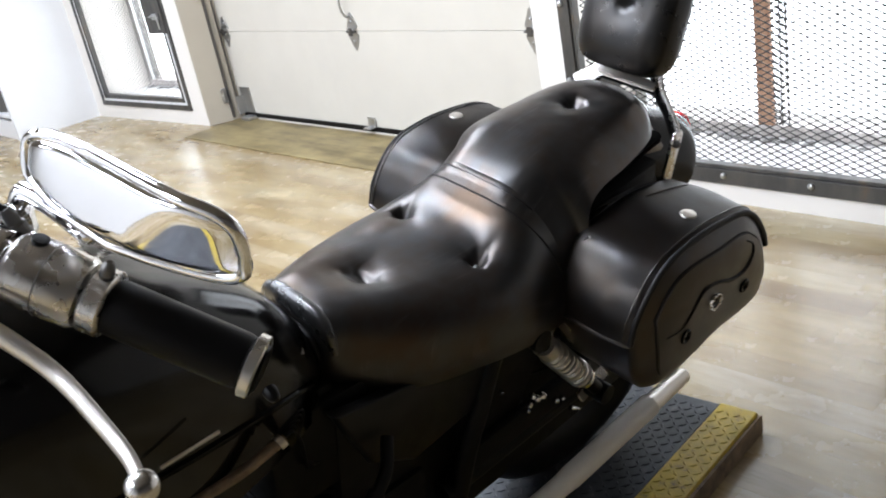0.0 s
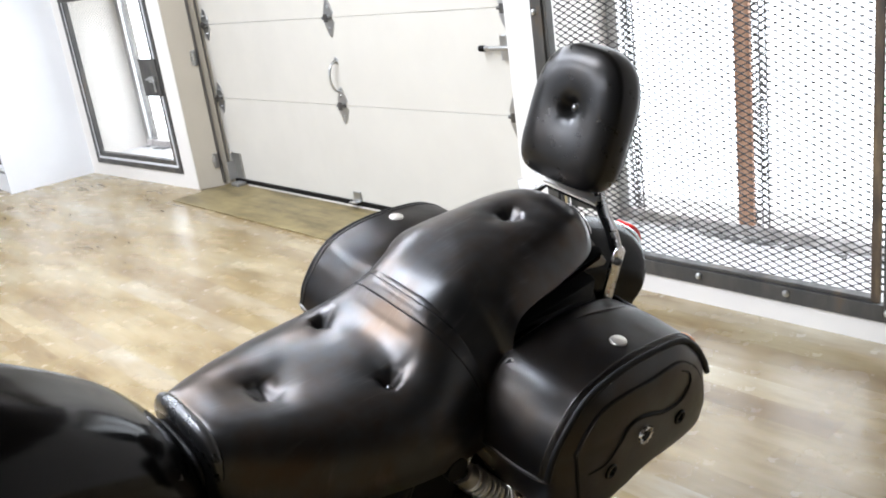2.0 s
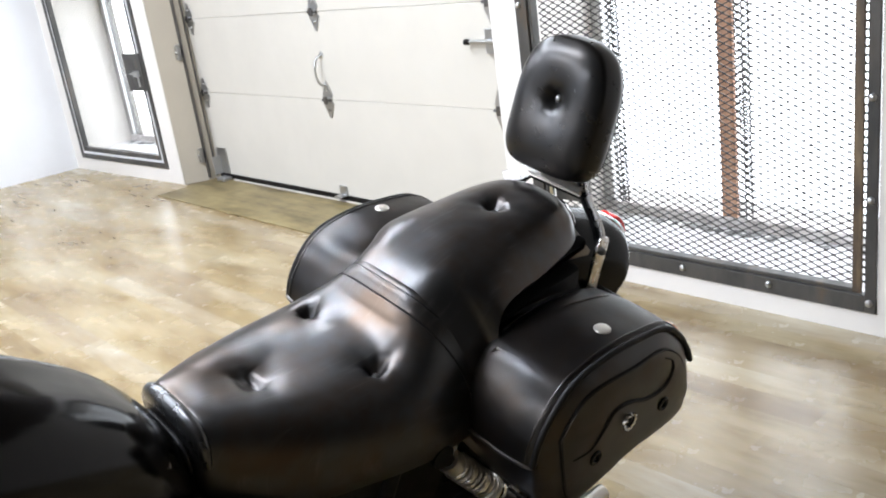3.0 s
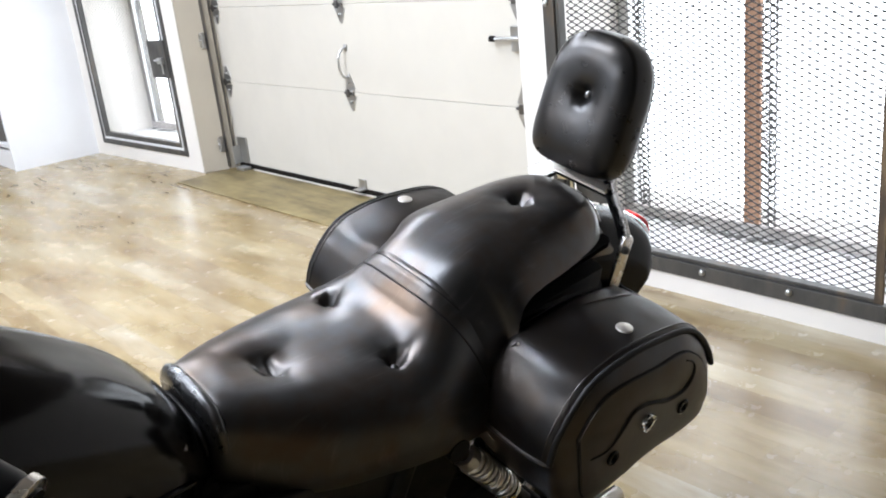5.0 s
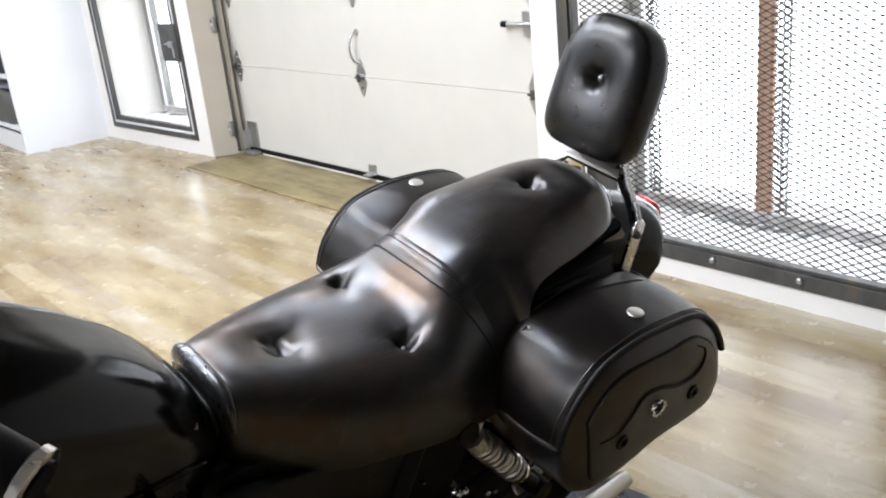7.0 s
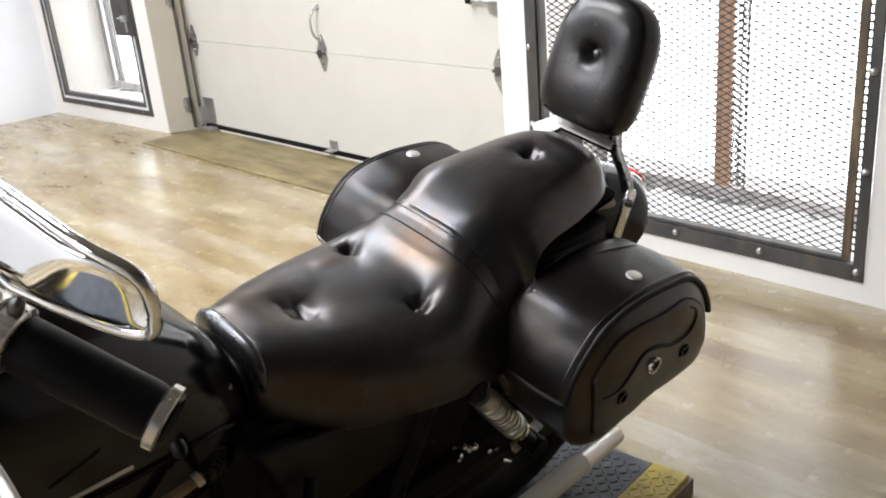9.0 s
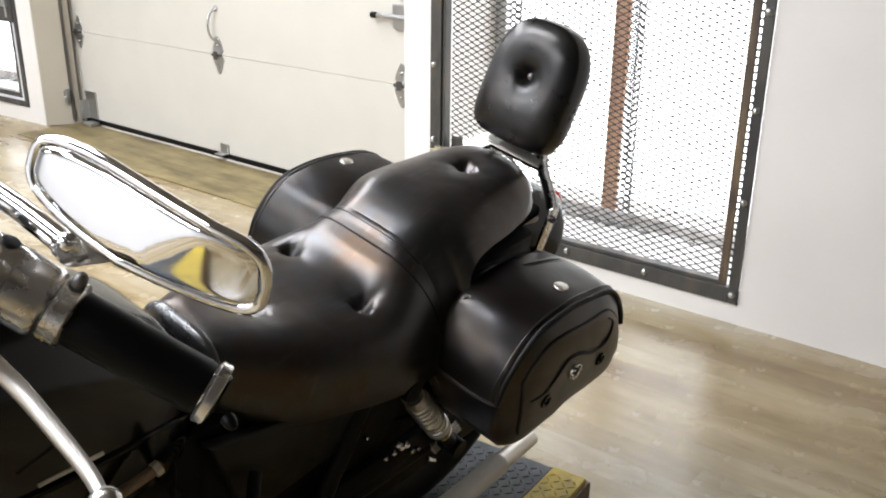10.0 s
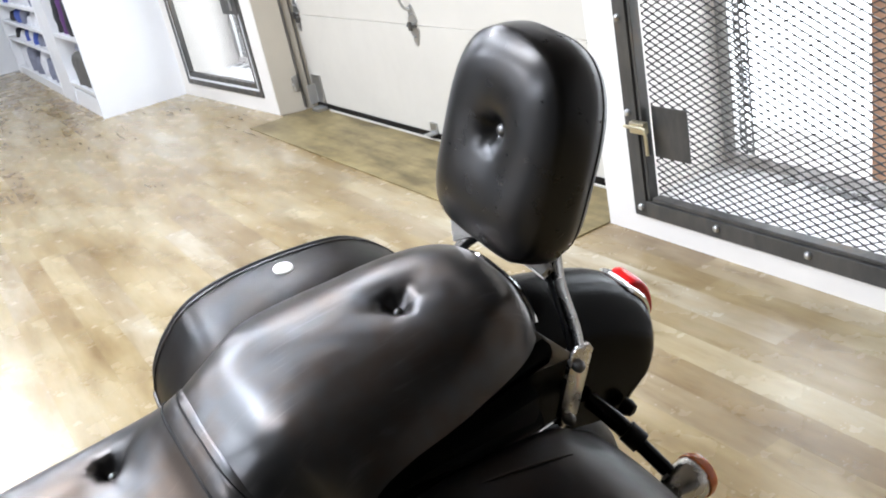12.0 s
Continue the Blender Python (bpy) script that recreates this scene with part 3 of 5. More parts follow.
door_piece("handle_foot", lathe(bmesh.new(), [(0.017, 0), (0.017, 0.003), (0.012, 0.005)], along((DX, 3.916, 0.764), (-1, 0, 0)), 16), STEEL, grip)
door_piece("handle_foot", lathe(bmesh.new(), [(0.017, 0), (0.017, 0.003), (0.012, 0.005)], along((DX, 3.924, 0.61), (-1, 0, 0)), 16), STEEL, grip)
lock = door_piece("slide_lock", box(bmesh.new(), DX - 0.018, DX, 2.66, 2.735, 0.77, 0.87, 0.003), STEEL, None, "", False)
door_piece("lock_bolt", tube(bmesh.new(), [(DX - 0.024, 2.60, 0.82), (DX - 0.024, 2.835, 0.82)], 0.009, 12), STEEL, lock)
door_piece("lock_knob", lathe(bmesh.new(), [(0.010, 0), (0.013, 0.01), (0.013, 0.03), (0.006, 0.035)], along((DX - 0.024, 2.815, 0.82), (0, 1, 0)), 12), RUBBER, lock)
door_piece("floor_bracket", boxes([(DX - 0.05, DX - 0.004, 3.885, 3.945, 0.036, 0.042), (DX - 0.010, DX - 0.003, 3.885, 3.945, 0.036, 0.088)], 0.001), STEEL, None, "", False)
corner = door_piece("corner_bracket", boxes([(DX - 0.008, DX - 0.002, 5.095, 5.205, 0.04, 0.20), (DX - 0.06, DX - 0.008, 5.180, 5.186, 0.04, 0.15)], 0.001), STEEL, None, "", False)
door_piece("floor_stop", boxes([(DX - 0.07, DX - 0.01, 5.075, 5.165, 0.006, 0.026)], 0.004), STEEL, None, "", False)
tagged(door, "closed cream sectional garage door with steel hinges and handle", "garage door")

track = new("door_track")
track.location = (DX - 0.02, 5.25, 0)
bm = boxes([(-0.052, 0.0, 0.012, 0.015, 0.02, 2.2), (-0.052, -0.048, -0.020, 0.012, 0.02, 2.2), (-0.004, 0.0, -0.020, 0.012, 0.02, 2.2)])
part("channel", bm, DARK_STEEL, track, "dark grey steel channel", False)
for z in (0.12, 0.75, 1.4):
    part("wall_bracket", boxes([(-0.085, -0.0525, 0.006, 0.011, z, z + 0.09), (-0.09, -0.085, -0.02, 0.011, z + 0.01, z + 0.08)], 0.001), STEEL, track, "", False)
    part("bolt", screw(bmesh.new(), (-0.09, -0.006, z + 0.045), (-1, 0, 0), 0.008), STEEL, track)
tagged(track, "galvanised steel vertical door track beside the jamb", "door track")

board = part("threshold_board", box(bmesh.new(), 2.557, DX - 0.012, 2.507, 5.245, 0.0, 0.006, 0.002), BOARD)
tagged(board, "brown stained plywood board on the floor at the door", "floor board")

# ---- ceiling lamps out of view, set by leather highlights, some added as fill ----
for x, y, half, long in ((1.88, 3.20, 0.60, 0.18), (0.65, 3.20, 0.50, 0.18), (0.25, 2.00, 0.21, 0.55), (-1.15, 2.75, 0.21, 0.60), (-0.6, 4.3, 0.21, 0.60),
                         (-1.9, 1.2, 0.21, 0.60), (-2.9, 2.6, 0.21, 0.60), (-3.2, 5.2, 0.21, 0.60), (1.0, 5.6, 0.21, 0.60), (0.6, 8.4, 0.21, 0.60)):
    lamp = part("unseen_ceiling_light", box(bmesh.new(), x - half - 0.02, x + half + 0.02, y - long - 0.02, y + long + 0.02, CEIL - 0.07, CEIL, 0.008), CABINET, None, "", False)
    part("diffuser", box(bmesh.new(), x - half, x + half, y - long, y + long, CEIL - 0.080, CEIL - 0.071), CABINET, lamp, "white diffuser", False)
    tagged(lamp, "assumed white ceiling light, out of view, with a diffuser", "ceiling light", "ceiling lights")
    light = bpy.data.lights.new("unseen_ceiling_lamp", "AREA")
    light.shape, light.size, light.size_y, light.energy, light.color = "RECTANGLE", 2 * half, 2 * long, UNSEEN_LIGHT_POWER, (0.83, 0.885, 1.0)
    bulb = new("unseen_ceiling_lamp", light)
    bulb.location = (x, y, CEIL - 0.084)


# ---- lift platform under the motorcycle ----
lift = new("lift_platform")
lift.matrix_world = pose(1.668, 0.985, 0, 0, 0, 5.0)
LEN, WID, TOP, STRIP = 2.5, 0.62, 0.05, 0.085
part("deck", box(bmesh.new(), -LEN, 0, STRIP, WID - STRIP, 0.010, TOP, 0.002), PLATE_BLACK, lift, "worn black diamond plate deck", False)
for k, (a, b) in enumerate(((0.001, STRIP - 0.001), (WID - STRIP + 0.001, WID - 0.001))):
    part("yellow_strip", box(bmesh.new(), -LEN, 0.004, a, b, 0.012, TOP + 0.002, 0.004), PLATE_YELLOW, lift, "chipped yellow diamond plate edge", False)
part("skirt", boxes([(-LEN, 0.004, -0.006, 0.0, 0.0, TOP - 0.006), (-LEN, 0.004, WID, WID + 0.006, 0, TOP - 0.006), (0.004, 0.009, -0.006, WID + 0.006, 0, TOP - 0.008), (-LEN - 0.006, -LEN, -0.006, WID + 0.006, 0, TOP - 0.008)]), PLATE_SIDE, lift, "rusty brown steel skirt", False)


def treads(x0, x1, y0, y1, z, step=0.019):
    verts, faces = [], []
    for i in range(int((x1 - x0) / step)):
        for j in range(int((y1 - y0) / step)):
            cx, cy = x0 + (i + 0.5) * step, y0 + (j + 0.5) * step
            a = radians(45 if (i + j) % 2 else -45)
            c, s = math.cos(a), math.sin(a)
            at = len(verts)
            for u, v, h in ((-0.0100, 0, 0), (0, -0.0030, 0), (0.0100, 0, 0), (0, 0.0030, 0), (-0.006, 0, 0.0019), (0, -0.0016, 0.0022), (0.006, 0, 0.0019), (0, 0.0016, 0.0022)):
                verts.append((cx + u * c - v * s, cy + u * s + v * c, z + h))
            faces += [(at + q, at + (q + 1) % 4, at + 4 + (q + 1) % 4, at + 4 + q) for q in range(4)] + [(at + 4, at + 5, at + 6, at + 7)]
    me = bpy.data.meshes.new("treads")
    me.from_pydata(verts, [], faces)
    return me


for name, y0, y1, mat in (("treads", STRIP + 0.004, WID - STRIP - 0.004, PLATE_BLACK), ("treads", 0.004, STRIP - 0.004, PLATE_YELLOW)):
    me = treads(-LEN + 0.01, -0.006, y0, y1, TOP - 0.0002 + (0.002 if mat is PLATE_YELLOW else 0))
    me.materials.append(mat)
    ob = new(name, me)
    ob.parent = lift
    tagged(ob, "raised diamond treads", kind="stuff")
tagged(lift, "low black and yellow diamond plate platform on the floor", "platform")


# ---- the motorcycle, leaning on its stand ----
BX = 0.6
bike = new("motorcycle")
bike.matrix_world = pose(BX, 1.277, 0.05, 14.3, 0, 0)


def bike_part(name, bm, mat, parent=None, text="", smooth=True, angle=40):
    bmesh.ops.transform(bm, matrix=Matrix.Translation((-BX, 0, 0)), verts=bm.verts)
    return part(name, bm, mat, parent or bike, text, smooth, angle)


def ease(rows, x):
    """Smooth values at x from rows of (x, ...)."""
    for a, b in zip(rows, rows[1:]):
        if x <= b[0]:
            t = (x - a[0]) / (b[0] - a[0])
            t = min(max(t, 0), 1)
            return [p + (q - p) * t for p, q in zip(a[1:], b[1:])]
    return list(rows[-1][1:])


def section_rows(pts):
    """Rows of (x, top, half width at the top, half width at the foot) from (x, top, top half, foot half)."""
    a, b = smooth_line([p[:3] for p in pts], 320), smooth_line([(p[0], p[3], 0) for p in pts], 320)
    return [(q.x, q.y, q.z, r.y) for q, r in zip(a, b)]


FRONT_ROWS = section_rows([(0.736, 0.662, 0.054, 0.056), (0.741, 0.684, 0.068, 0.072), (0.750, 0.699, 0.079, 0.084), (0.768, 0.705, 0.089, 0.096), (0.82, 0.699, 0.118, 0.124), (0.88, 0.690, 0.143, 0.151), (0.95, 0.685, 0.160, 0.171),
                           (1.02, 0.690, 0.158, 0.190), (1.06, 0.711, 0.136, 0.190), (1.085, 0.737, 0.110, 0.186), (1.102, 0.752, 0.100, 0.180), (1.115, 0.752, 0.094, 0.166), (1.130, 0.740, 0.086, 0.158)])
REAR_ROWS = section_rows([(1.084, 0.728, 0.100, 0.176), (1.100, 0.748, 0.100, 0.174), (1.115, 0.760, 0.100, 0.169), (1.135, 0.773, 0.100, 0.162), (1.160, 0.784, 0.101, 0.152), (1.20, 0.793, 0.101, 0.142), (1.25, 0.799, 0.100, 0.135),
                          (1.30, 0.804, 0.099, 0.128), (1.37, 0.811, 0.092, 0.114), (1.415, 0.806, 0.080, 0.097), (1.442, 0.789, 0.062, 0.076), (1.456, 0.756, 0.038, 0.050)])
FRONT_LOW = [(0.735, 0.60), (0.76, 0.575), (0.82, 0.560), (1.0, 0.556), (1.08, 0.560), (1.125, 0.575)]
REAR_LOW = [(1.095, 0.60), (1.135, 0.625), (1.155, 0.672), (1.175, 0.706), (1.20, 0.726), (1.245, 0.738), (1.30, 0.740), (1.36, 0.744), (1.47, 0.744)]

FRONT_LOW, REAR_LOW = ([(p.x, p.z) for p in smooth_line([(x, 0, z) for x, z in low], 200)] for low in (FRONT_LOW, REAR_LOW))


def seat_point(rows, lows, x, s, grow=0.0):
    n = 3.0
    if rows is REAR_ROWS:                 # squarer in front, rounder behind
        n += 1.8 * (1 - min(max((x - 1.14) / 0.15, 0.0), 1.0)) ** 1.5
    elif rows is FRONT_ROWS:
        n += 1.2 + 0.6 * min(max((x - 1.02) / 0.08, 0.0), 1.0)
    top, wide, foot = ease(rows, x)
    low = ease(lows, x)[0]
    a = math.pi * s
    c, q = math.cos(a), math.sin(a)
    up = abs(q) ** (2 / n)
    y = (foot + (wide - foot) * up + grow) * math.copysign(abs(c) ** (2 / n), c)
    tuck = max(0.0, 0.34 - up) / 0.34 if rows is FRONT_ROWS else 0.0
    y *= 1 - 0.07 * tuck * tuck
    z = low + (top + grow - low) * up - (0.02 if rows is REAR_ROWS else 0.0) * y * y / max(wide, 0.03)
    lean = 0.72 * math.exp(-((x - 1.10) / 0.075) ** 2)
    return Vector((x + lean * 0.075 * math.tanh(max(top - z, 0.0) / 0.075), y, z))


BUTTONS_FRONT = [(0.860, -0.002), (1.021, 0.087), (1.012, -0.083)]
BUTTONS_REAR = [(1.322, -0.002)]


def tufted(p, centres, depth, wide):
    """Pull the surface down at the buttons, with a steep pit, a soft hollow round it and a few creases running out."""
    for k, (cx, cy) in enumerate(centres):
        dx, dy = p.x - cx, p.y - cy
        size = (1.28 if len(centres) > 1 else 1.0) if k == 0 else 0.95
        r2 = (dx * dx + dy * dy) / (wide * size) ** 2
        turn = math.atan2(dy, dx)
        fold = 1 + (0.16 * math.cos(3 * turn + 1.3 + k) + 0.08 * math.cos(7 * turn + 2 * k)) * min(1, r2)
        p.z -= size * depth * (math.exp(-(r2 * fold) ** 1.15) + 0.32 * math.exp(-r2 * fold / 6))
    p.z += 0.0013 * noise.noise(p * 15) + 0.0003 * noise.noise(p * 46)
    return p


def cushion(rows, lows, centres, depth, wide, nu, nv):
    x0, x1 = rows[0][0], rows[-1][0]
    n = 4.2 if rows is FRONT_ROWS else 3.0
    half = nv // 2
    flats = [-0.93 + 1.86 * (k + 0.5) / half for k in range(half)]
    turns = sorted([k / (nv - half - 1) for k in range(nv - half)] + [math.acos(math.copysign(abs(w) ** (n / 2), w)) / math.pi for w in flats])
    turns = [q for k, q in enumerate(turns) if k == 0 or q - turns[k - 1] > 0.0012]
    nv = len(turns)
    bm = grid(lambda i, j: tufted(seat_point(rows, lows, x0 + (x1 - x0) * i / (nu - 1), turns[j]), centres, depth, wide), nu, nv, True, True)
    return bm


def button(parent, x, y, z, r, way, mat):
    bike_part("button", lathe(bmesh.new(), [(r * 0.7, -0.006), (r, 0), (r * 0.93, r * 0.35), (r * 0.6, r * 0.7), (r * 0.2, r * 0.82)], along((x, y, z), way), 16), mat, parent, "small covered tufting button")


front = bike_part("rider_seat", cushion(FRONT_ROWS, FRONT_LOW, BUTTONS_FRONT, 0.0225, 0.0140, 210, 190), LEATHER, None, "scuffed black leather rider seat with tufting", True, 70)
for k, (x, y) in enumerate(BUTTONS_FRONT):
    button(front, x, y, ease(FRONT_ROWS, x)[0] - (0.0365 if k == 0 else 0.0272), 0.0056, (-0.2, -0.1, 1), BUTTON)
rear = bike_part("passenger_seat", cushion(REAR_ROWS, REAR_LOW, BUTTONS_REAR, 0.0155, 0.0140, 190, 170), LEATHER, None, "black leather passenger seat with one button", True, 70)
button(rear, 1.322, -0.002, 0.7865, 0.0056, (-0.2, -0.1, 1), BUTTON)


def across(rows, lows, x, s0, s1, n, grow):
    return [seat_point(rows, lows, x, s0 + (s1 - s0) * i / (n - 1), grow) for i in range(n)]


band = grid(lambda i, j: seat_point(FRONT_ROWS, FRONT_LOW, 1.0815 + 0.0155 * i / 4, 0.27 + 0.46 * j / 59, 0.0005 if 0 < i < 4 and 0 < j < 59 else -0.0004), 5, 60)
strap = bike_part("seat_band", band, LEATHER, None, "stitched leather band across the seat")
bike_part("seam", tube(bmesh.new(), across(FRONT_ROWS, FRONT_LOW, 1.0810, 0.03, 0.97, 110, 0.0001), 0.0015, 6), PIPING, strap)
bike_part("seam", tube(bmesh.new(), across(FRONT_ROWS, FRONT_LOW, 1.0975, 0.25, 0.75, 60, 0.0003), 0.0010, 6), PIPING, strap)
def nose_line(x, dx, dz, r, flat):
    """A roll of leather that follows the seat's nose, thinner towards its ends."""
    pts = [seat_point(FRONT_ROWS, FRONT_LOW, x, 0.12 + 0.76 * i / 49) + Vector((dx, 0, dz)) for i in range(50)]
    return tube(bmesh.new(), pts, [r * math.sin(math.pi * (i + 2) / 53) ** 0.5 for i in range(50)], 14, flat=flat)


bike_part("nose_lip", nose_line(0.7490, 0.000, -0.0075, 0.0120, 1.5), NOSE_LEATHER, front, "polished leather roll at the seat nose")
bike_part("nose_piping", nose_line(0.7400, -0.0075, -0.0080, 0.0050, 1.0), PIPING, front, "black piping under the seat nose")
bike_part("seat_pan", prism(bmesh.new(), [(0.76, 0.555), (1.11, 0.560), (1.12, 0.69), (1.45, 0.72), (1.45, 0.735), (0.78, 0.62)], -0.10, 0.10, 0.01), DARK)

bike_part("seat_trim", tube(bmesh.new(), across(REAR_ROWS, REAR_LOW, 1.446, 0.05, 0.95, 50, 0.0030), 0.0032, 8), CHROME, rear, "thin chrome trim")

# backrest pad on the passenger bar
TILT_BACK = radians(15)
PAD_C, PAD_UP, PAD_OUT = Vector((1.480, 0.0, 0.930)), Vector((math.sin(TILT_BACK), 0, math.cos(TILT_BACK))), Vector((-math.cos(TILT_BACK), 0, math.sin(TILT_BACK)))


def pad_outline(q, grow=0.0):
    c, s = math.cos(q), math.sin(q)
    n = 4.4 if s < 0 else 2.8
    wide = 0.086 + grow - 0.004 * s
    return wide * math.copysign(abs(c) ** (2 / n), c), (0.109 + grow) * math.copysign(abs(s) ** (2 / n), s)


def pad_point(i, j):
    q = 2 * math.pi * j / 72
    if i <= 26:
        r = i / 26
        u, v = (r ** 0.85 * w for w in pad_outline(q))
        out = 0.030 + 0.021 * (1 - r ** 3.4)
        d2 = (u ** 2 + (v - 0.012) ** 2)
        out -= 0.016 * math.exp(-d2 / 0.015 ** 2) + 0.012 * math.exp(-d2 / 0.046 ** 2)
    else:
        k = (i - 26) / 10
        u, v = pad_outline(q, 0.005 * math.sin(math.pi * k) - 0.016 * max(0, k - 0.6))
        out = 0.030 - 0.066 * k
    return PAD_C + Vector((0, u, 0)) + PAD_UP * v + PAD_OUT * out


pad = bike_part("backrest", grid(pad_point, 37, 72, True, True), PAD_LEATHER, None, "padded black leather backrest with a centre button", True, 80)
b_at = PAD_C + PAD_UP * 0.012 + PAD_OUT * 0.0235
button(pad, *b_at, 0.0070, PAD_OUT, BUTTON)
for g, o in ((-0.0028, -0.026), (-0.0012, 0.0285)):
    bike_part("piping", tube(bmesh.new(), [PAD_C + Vector((0, u, 0)) + PAD_UP * v + PAD_OUT * o for u, v in (pad_outline(2 * math.pi * j / 80, g) for j in range(80))], 0.0022 if o < 0 else 0.0013, 6, True), PIPING if o < 0 else PAD_LEATHER, pad)


def slat(bm, p, q, wide, thick, face):
    """A flat bar from p to q whose broad side looks along face."""
    p, q, f = Vector(p), Vector(q), Vector(face)
    way = (q - p).normalized()
    f = (f - way * f.dot(way)).normalized()
    s = way.cross(f)
    r = bmesh.ops.create_cube(bm, size=1.0)["verts"]
    for v in r:
        v.co = (p + q) / 2 + way * v.co.x * (q - p).length + s * v.co.y * wide + f * v.co.z * thick
    bmesh.ops.bevel(bm, geom=list({e for v in r for e in v.link_edges}), offset=min(wide, thick) * 0.22, segments=2, affect="EDGES", profile=0.6)
    return bm


bar = bike_part("passenger_bar", slat(bmesh.new(), (1.472, 0.060, 0.801), (1.472, -0.056, 0.801), 0.012, 0.009, (-0.5, 0, 1)), NICKEL, None, "flat bright metal passenger backrest bar")
# separate dark bar gives the bright one its dark underside
bike_part("bar_underside", slat(bmesh.new(), (1.480, 0.056, 0.791), (1.480, -0.056, 0.791), 0.012, 0.008, (-0.5, 0, 1)), DARK, bar, "dark strip added below the bar as its dark underside")
bike_part("corner_plate", slat(bmesh.new(), (1.474, 0.058, 0.802), (1.466, 0.108, 0.766), 0.024, 0.004, (-1, 0, 0.4)), SATIN, bar, "satin steel corner plate")
for s in (1, -1):
    bike_part("bar_leg", tube(bmesh.new(), smooth_line([(1.488, s * 0.048, 0.838), (1.486, s * 0.053, 0.815), (1.481, s * 0.068, 0.786), (1.476, s * 0.096, 0.754), (1.472, s * 0.110, 0.733)], 30), 0.0085, 10, flat=0.55, up=(0, 1, 0)), SATIN, bar, "bent flat chrome leg")
    # dark bar along each leg for its dark inner side
    bike_part("bar_leg_edge", tube(bmesh.new(), smooth_line([(1.478, s * 0.045, 0.815), (1.474, s * 0.060, 0.786), (1.469, s * 0.089, 0.754), (1.465, s * 0.104, 0.730)], 24), 0.0045, 8, flat=0.7), DARK, bar)
for s in (1, -1):
    plate = [(1.484, 0.735), (1.489, 0.726), (1.485, 0.712), (1.470, 0.640), (1.464, 0.632), (1.448, 0.630), (1.442, 0.640), (1.452, 0.690), (1.460, 0.732), (1.468, 0.738)]
    arm = bike_part("side_plate", prism(bmesh.new(), plate, *sorted((s * 0.108, s * 0.114)), 0.0015), SATIN, bar, "satin steel side plate")
    for x, z in ((1.466, 0.716), (1.456, 0.643)):
        bike_part("bolt", screw(bmesh.new(), (x, s * 0.114, z), (0, s, 0), 0.0070), DARK_STEEL, arm)
    bike_part("strut", tube(bmesh.new(), smooth_line([(1.455, s * 0.108, 0.642), (1.39, s * 0.125, 0.662), (1.315, s * 0.141, 0.682), (1.24, s * 0.160, 0.672)], 24), 0.0016, 6), CHROME, bar, "thin bright cable")
    bike_part("gusset", prism(bmesh.new(), [(1.425, 0.760), (1.432, 0.760), (1.492, 0.690), (1.486, 0.684), (1.436, 0.692)], *sorted((s * 0.074, s * 0.077)), 0.001), DARK_STEEL, bar, "dark steel triangular gusset plate")
    bike_part("rail_bolt", screw(bmesh.new(), (1.448, s * 0.112, 0.612), (0, s, 0.3), 0.010), STEEL, bar)
    bike_part("rail", tube(bmesh.new(), smooth_line([(1.458, s * 0.100, 0.615), (1.36, s * 0.112, 0.655), (1.25, s * 0.120, 0.668), (1.13, s * 0.122, 0.640)], 24), 0.008, 10), GLOSS, bar, "glossy black luggage rail")

# rear mudguard, lamp and signals
AX = 1.34


CROWN = smooth_line([(1.22, 0, 0.700), (1.36, 0, 0.733), (1.47, 0, 0.740), (1.535, 0, 0.726), (1.604, 0, 0.698), (1.648, 0, 0.664), (1.661, 0, 0.622), (1.652, 0, 0.587)], 60)
EDGE = smooth_line([(1.22, 0, 0.600), (1.34, 0, 0.598), (1.43, 0, 0.588), (1.49, 0, 0.565), (1.547, 0, 0.546), (1.578, 0, 0.540), (1.588, 0, 0.552), (1.595, 0, 0.571)], 60)


def guard(t, b, out=0.0):
    """A place on the mudguard: t along it, b the angle across it."""
    k = t * 59
    i = min(int(k), 58)
    c, e = CROWN[i].lerp(CROWN[i + 1], k - i), EDGE[i].lerp(EDGE[i + 1], k - i)
    up = (c - e)
    h = up.length
    q = abs(math.cos(b)) ** 0.62
    p = e + up * q
    return Vector((p.x, (0.073 + out) * math.copysign(abs(math.sin(b)) ** 0.75, b), p.z)) + up / h * out * q


def guard_point(i, j, n):
    k = j if j < n else 2 * n - 1 - j
    return guard(i / 50, radians(-90 + 180 * k / (n - 1)), -0.004 if j >= n else 0.0)


bike_part("rear_mudguard", grid(lambda i, j: guard_point(i, j, 24), 51, 48, True, True), FENDER, None, "glossy black rear mudguard", True, 60)


def lamp_skin(t0, t1, half, rise, shift=0.0):
    """A lamp that hugs the mudguard's crown."""
    def at(i, j):
        u, w = i / 30 * 2 - 1, j / 20 * 2 - 1
        body = max(0.0, 1 - abs(u) ** 3) ** 0.5
        b = w * half * (0.45 + 0.55 * body) + shift
        lift = rise * max(0.0, 1 - abs(u) ** 3) ** 0.5 * max(0.0, 1 - abs(w) ** 5) ** 0.4
        return guard(t0 + (t1 - t0) * (i / 30), b, 0.001 + lift)
    return grid(at, 31, 21)


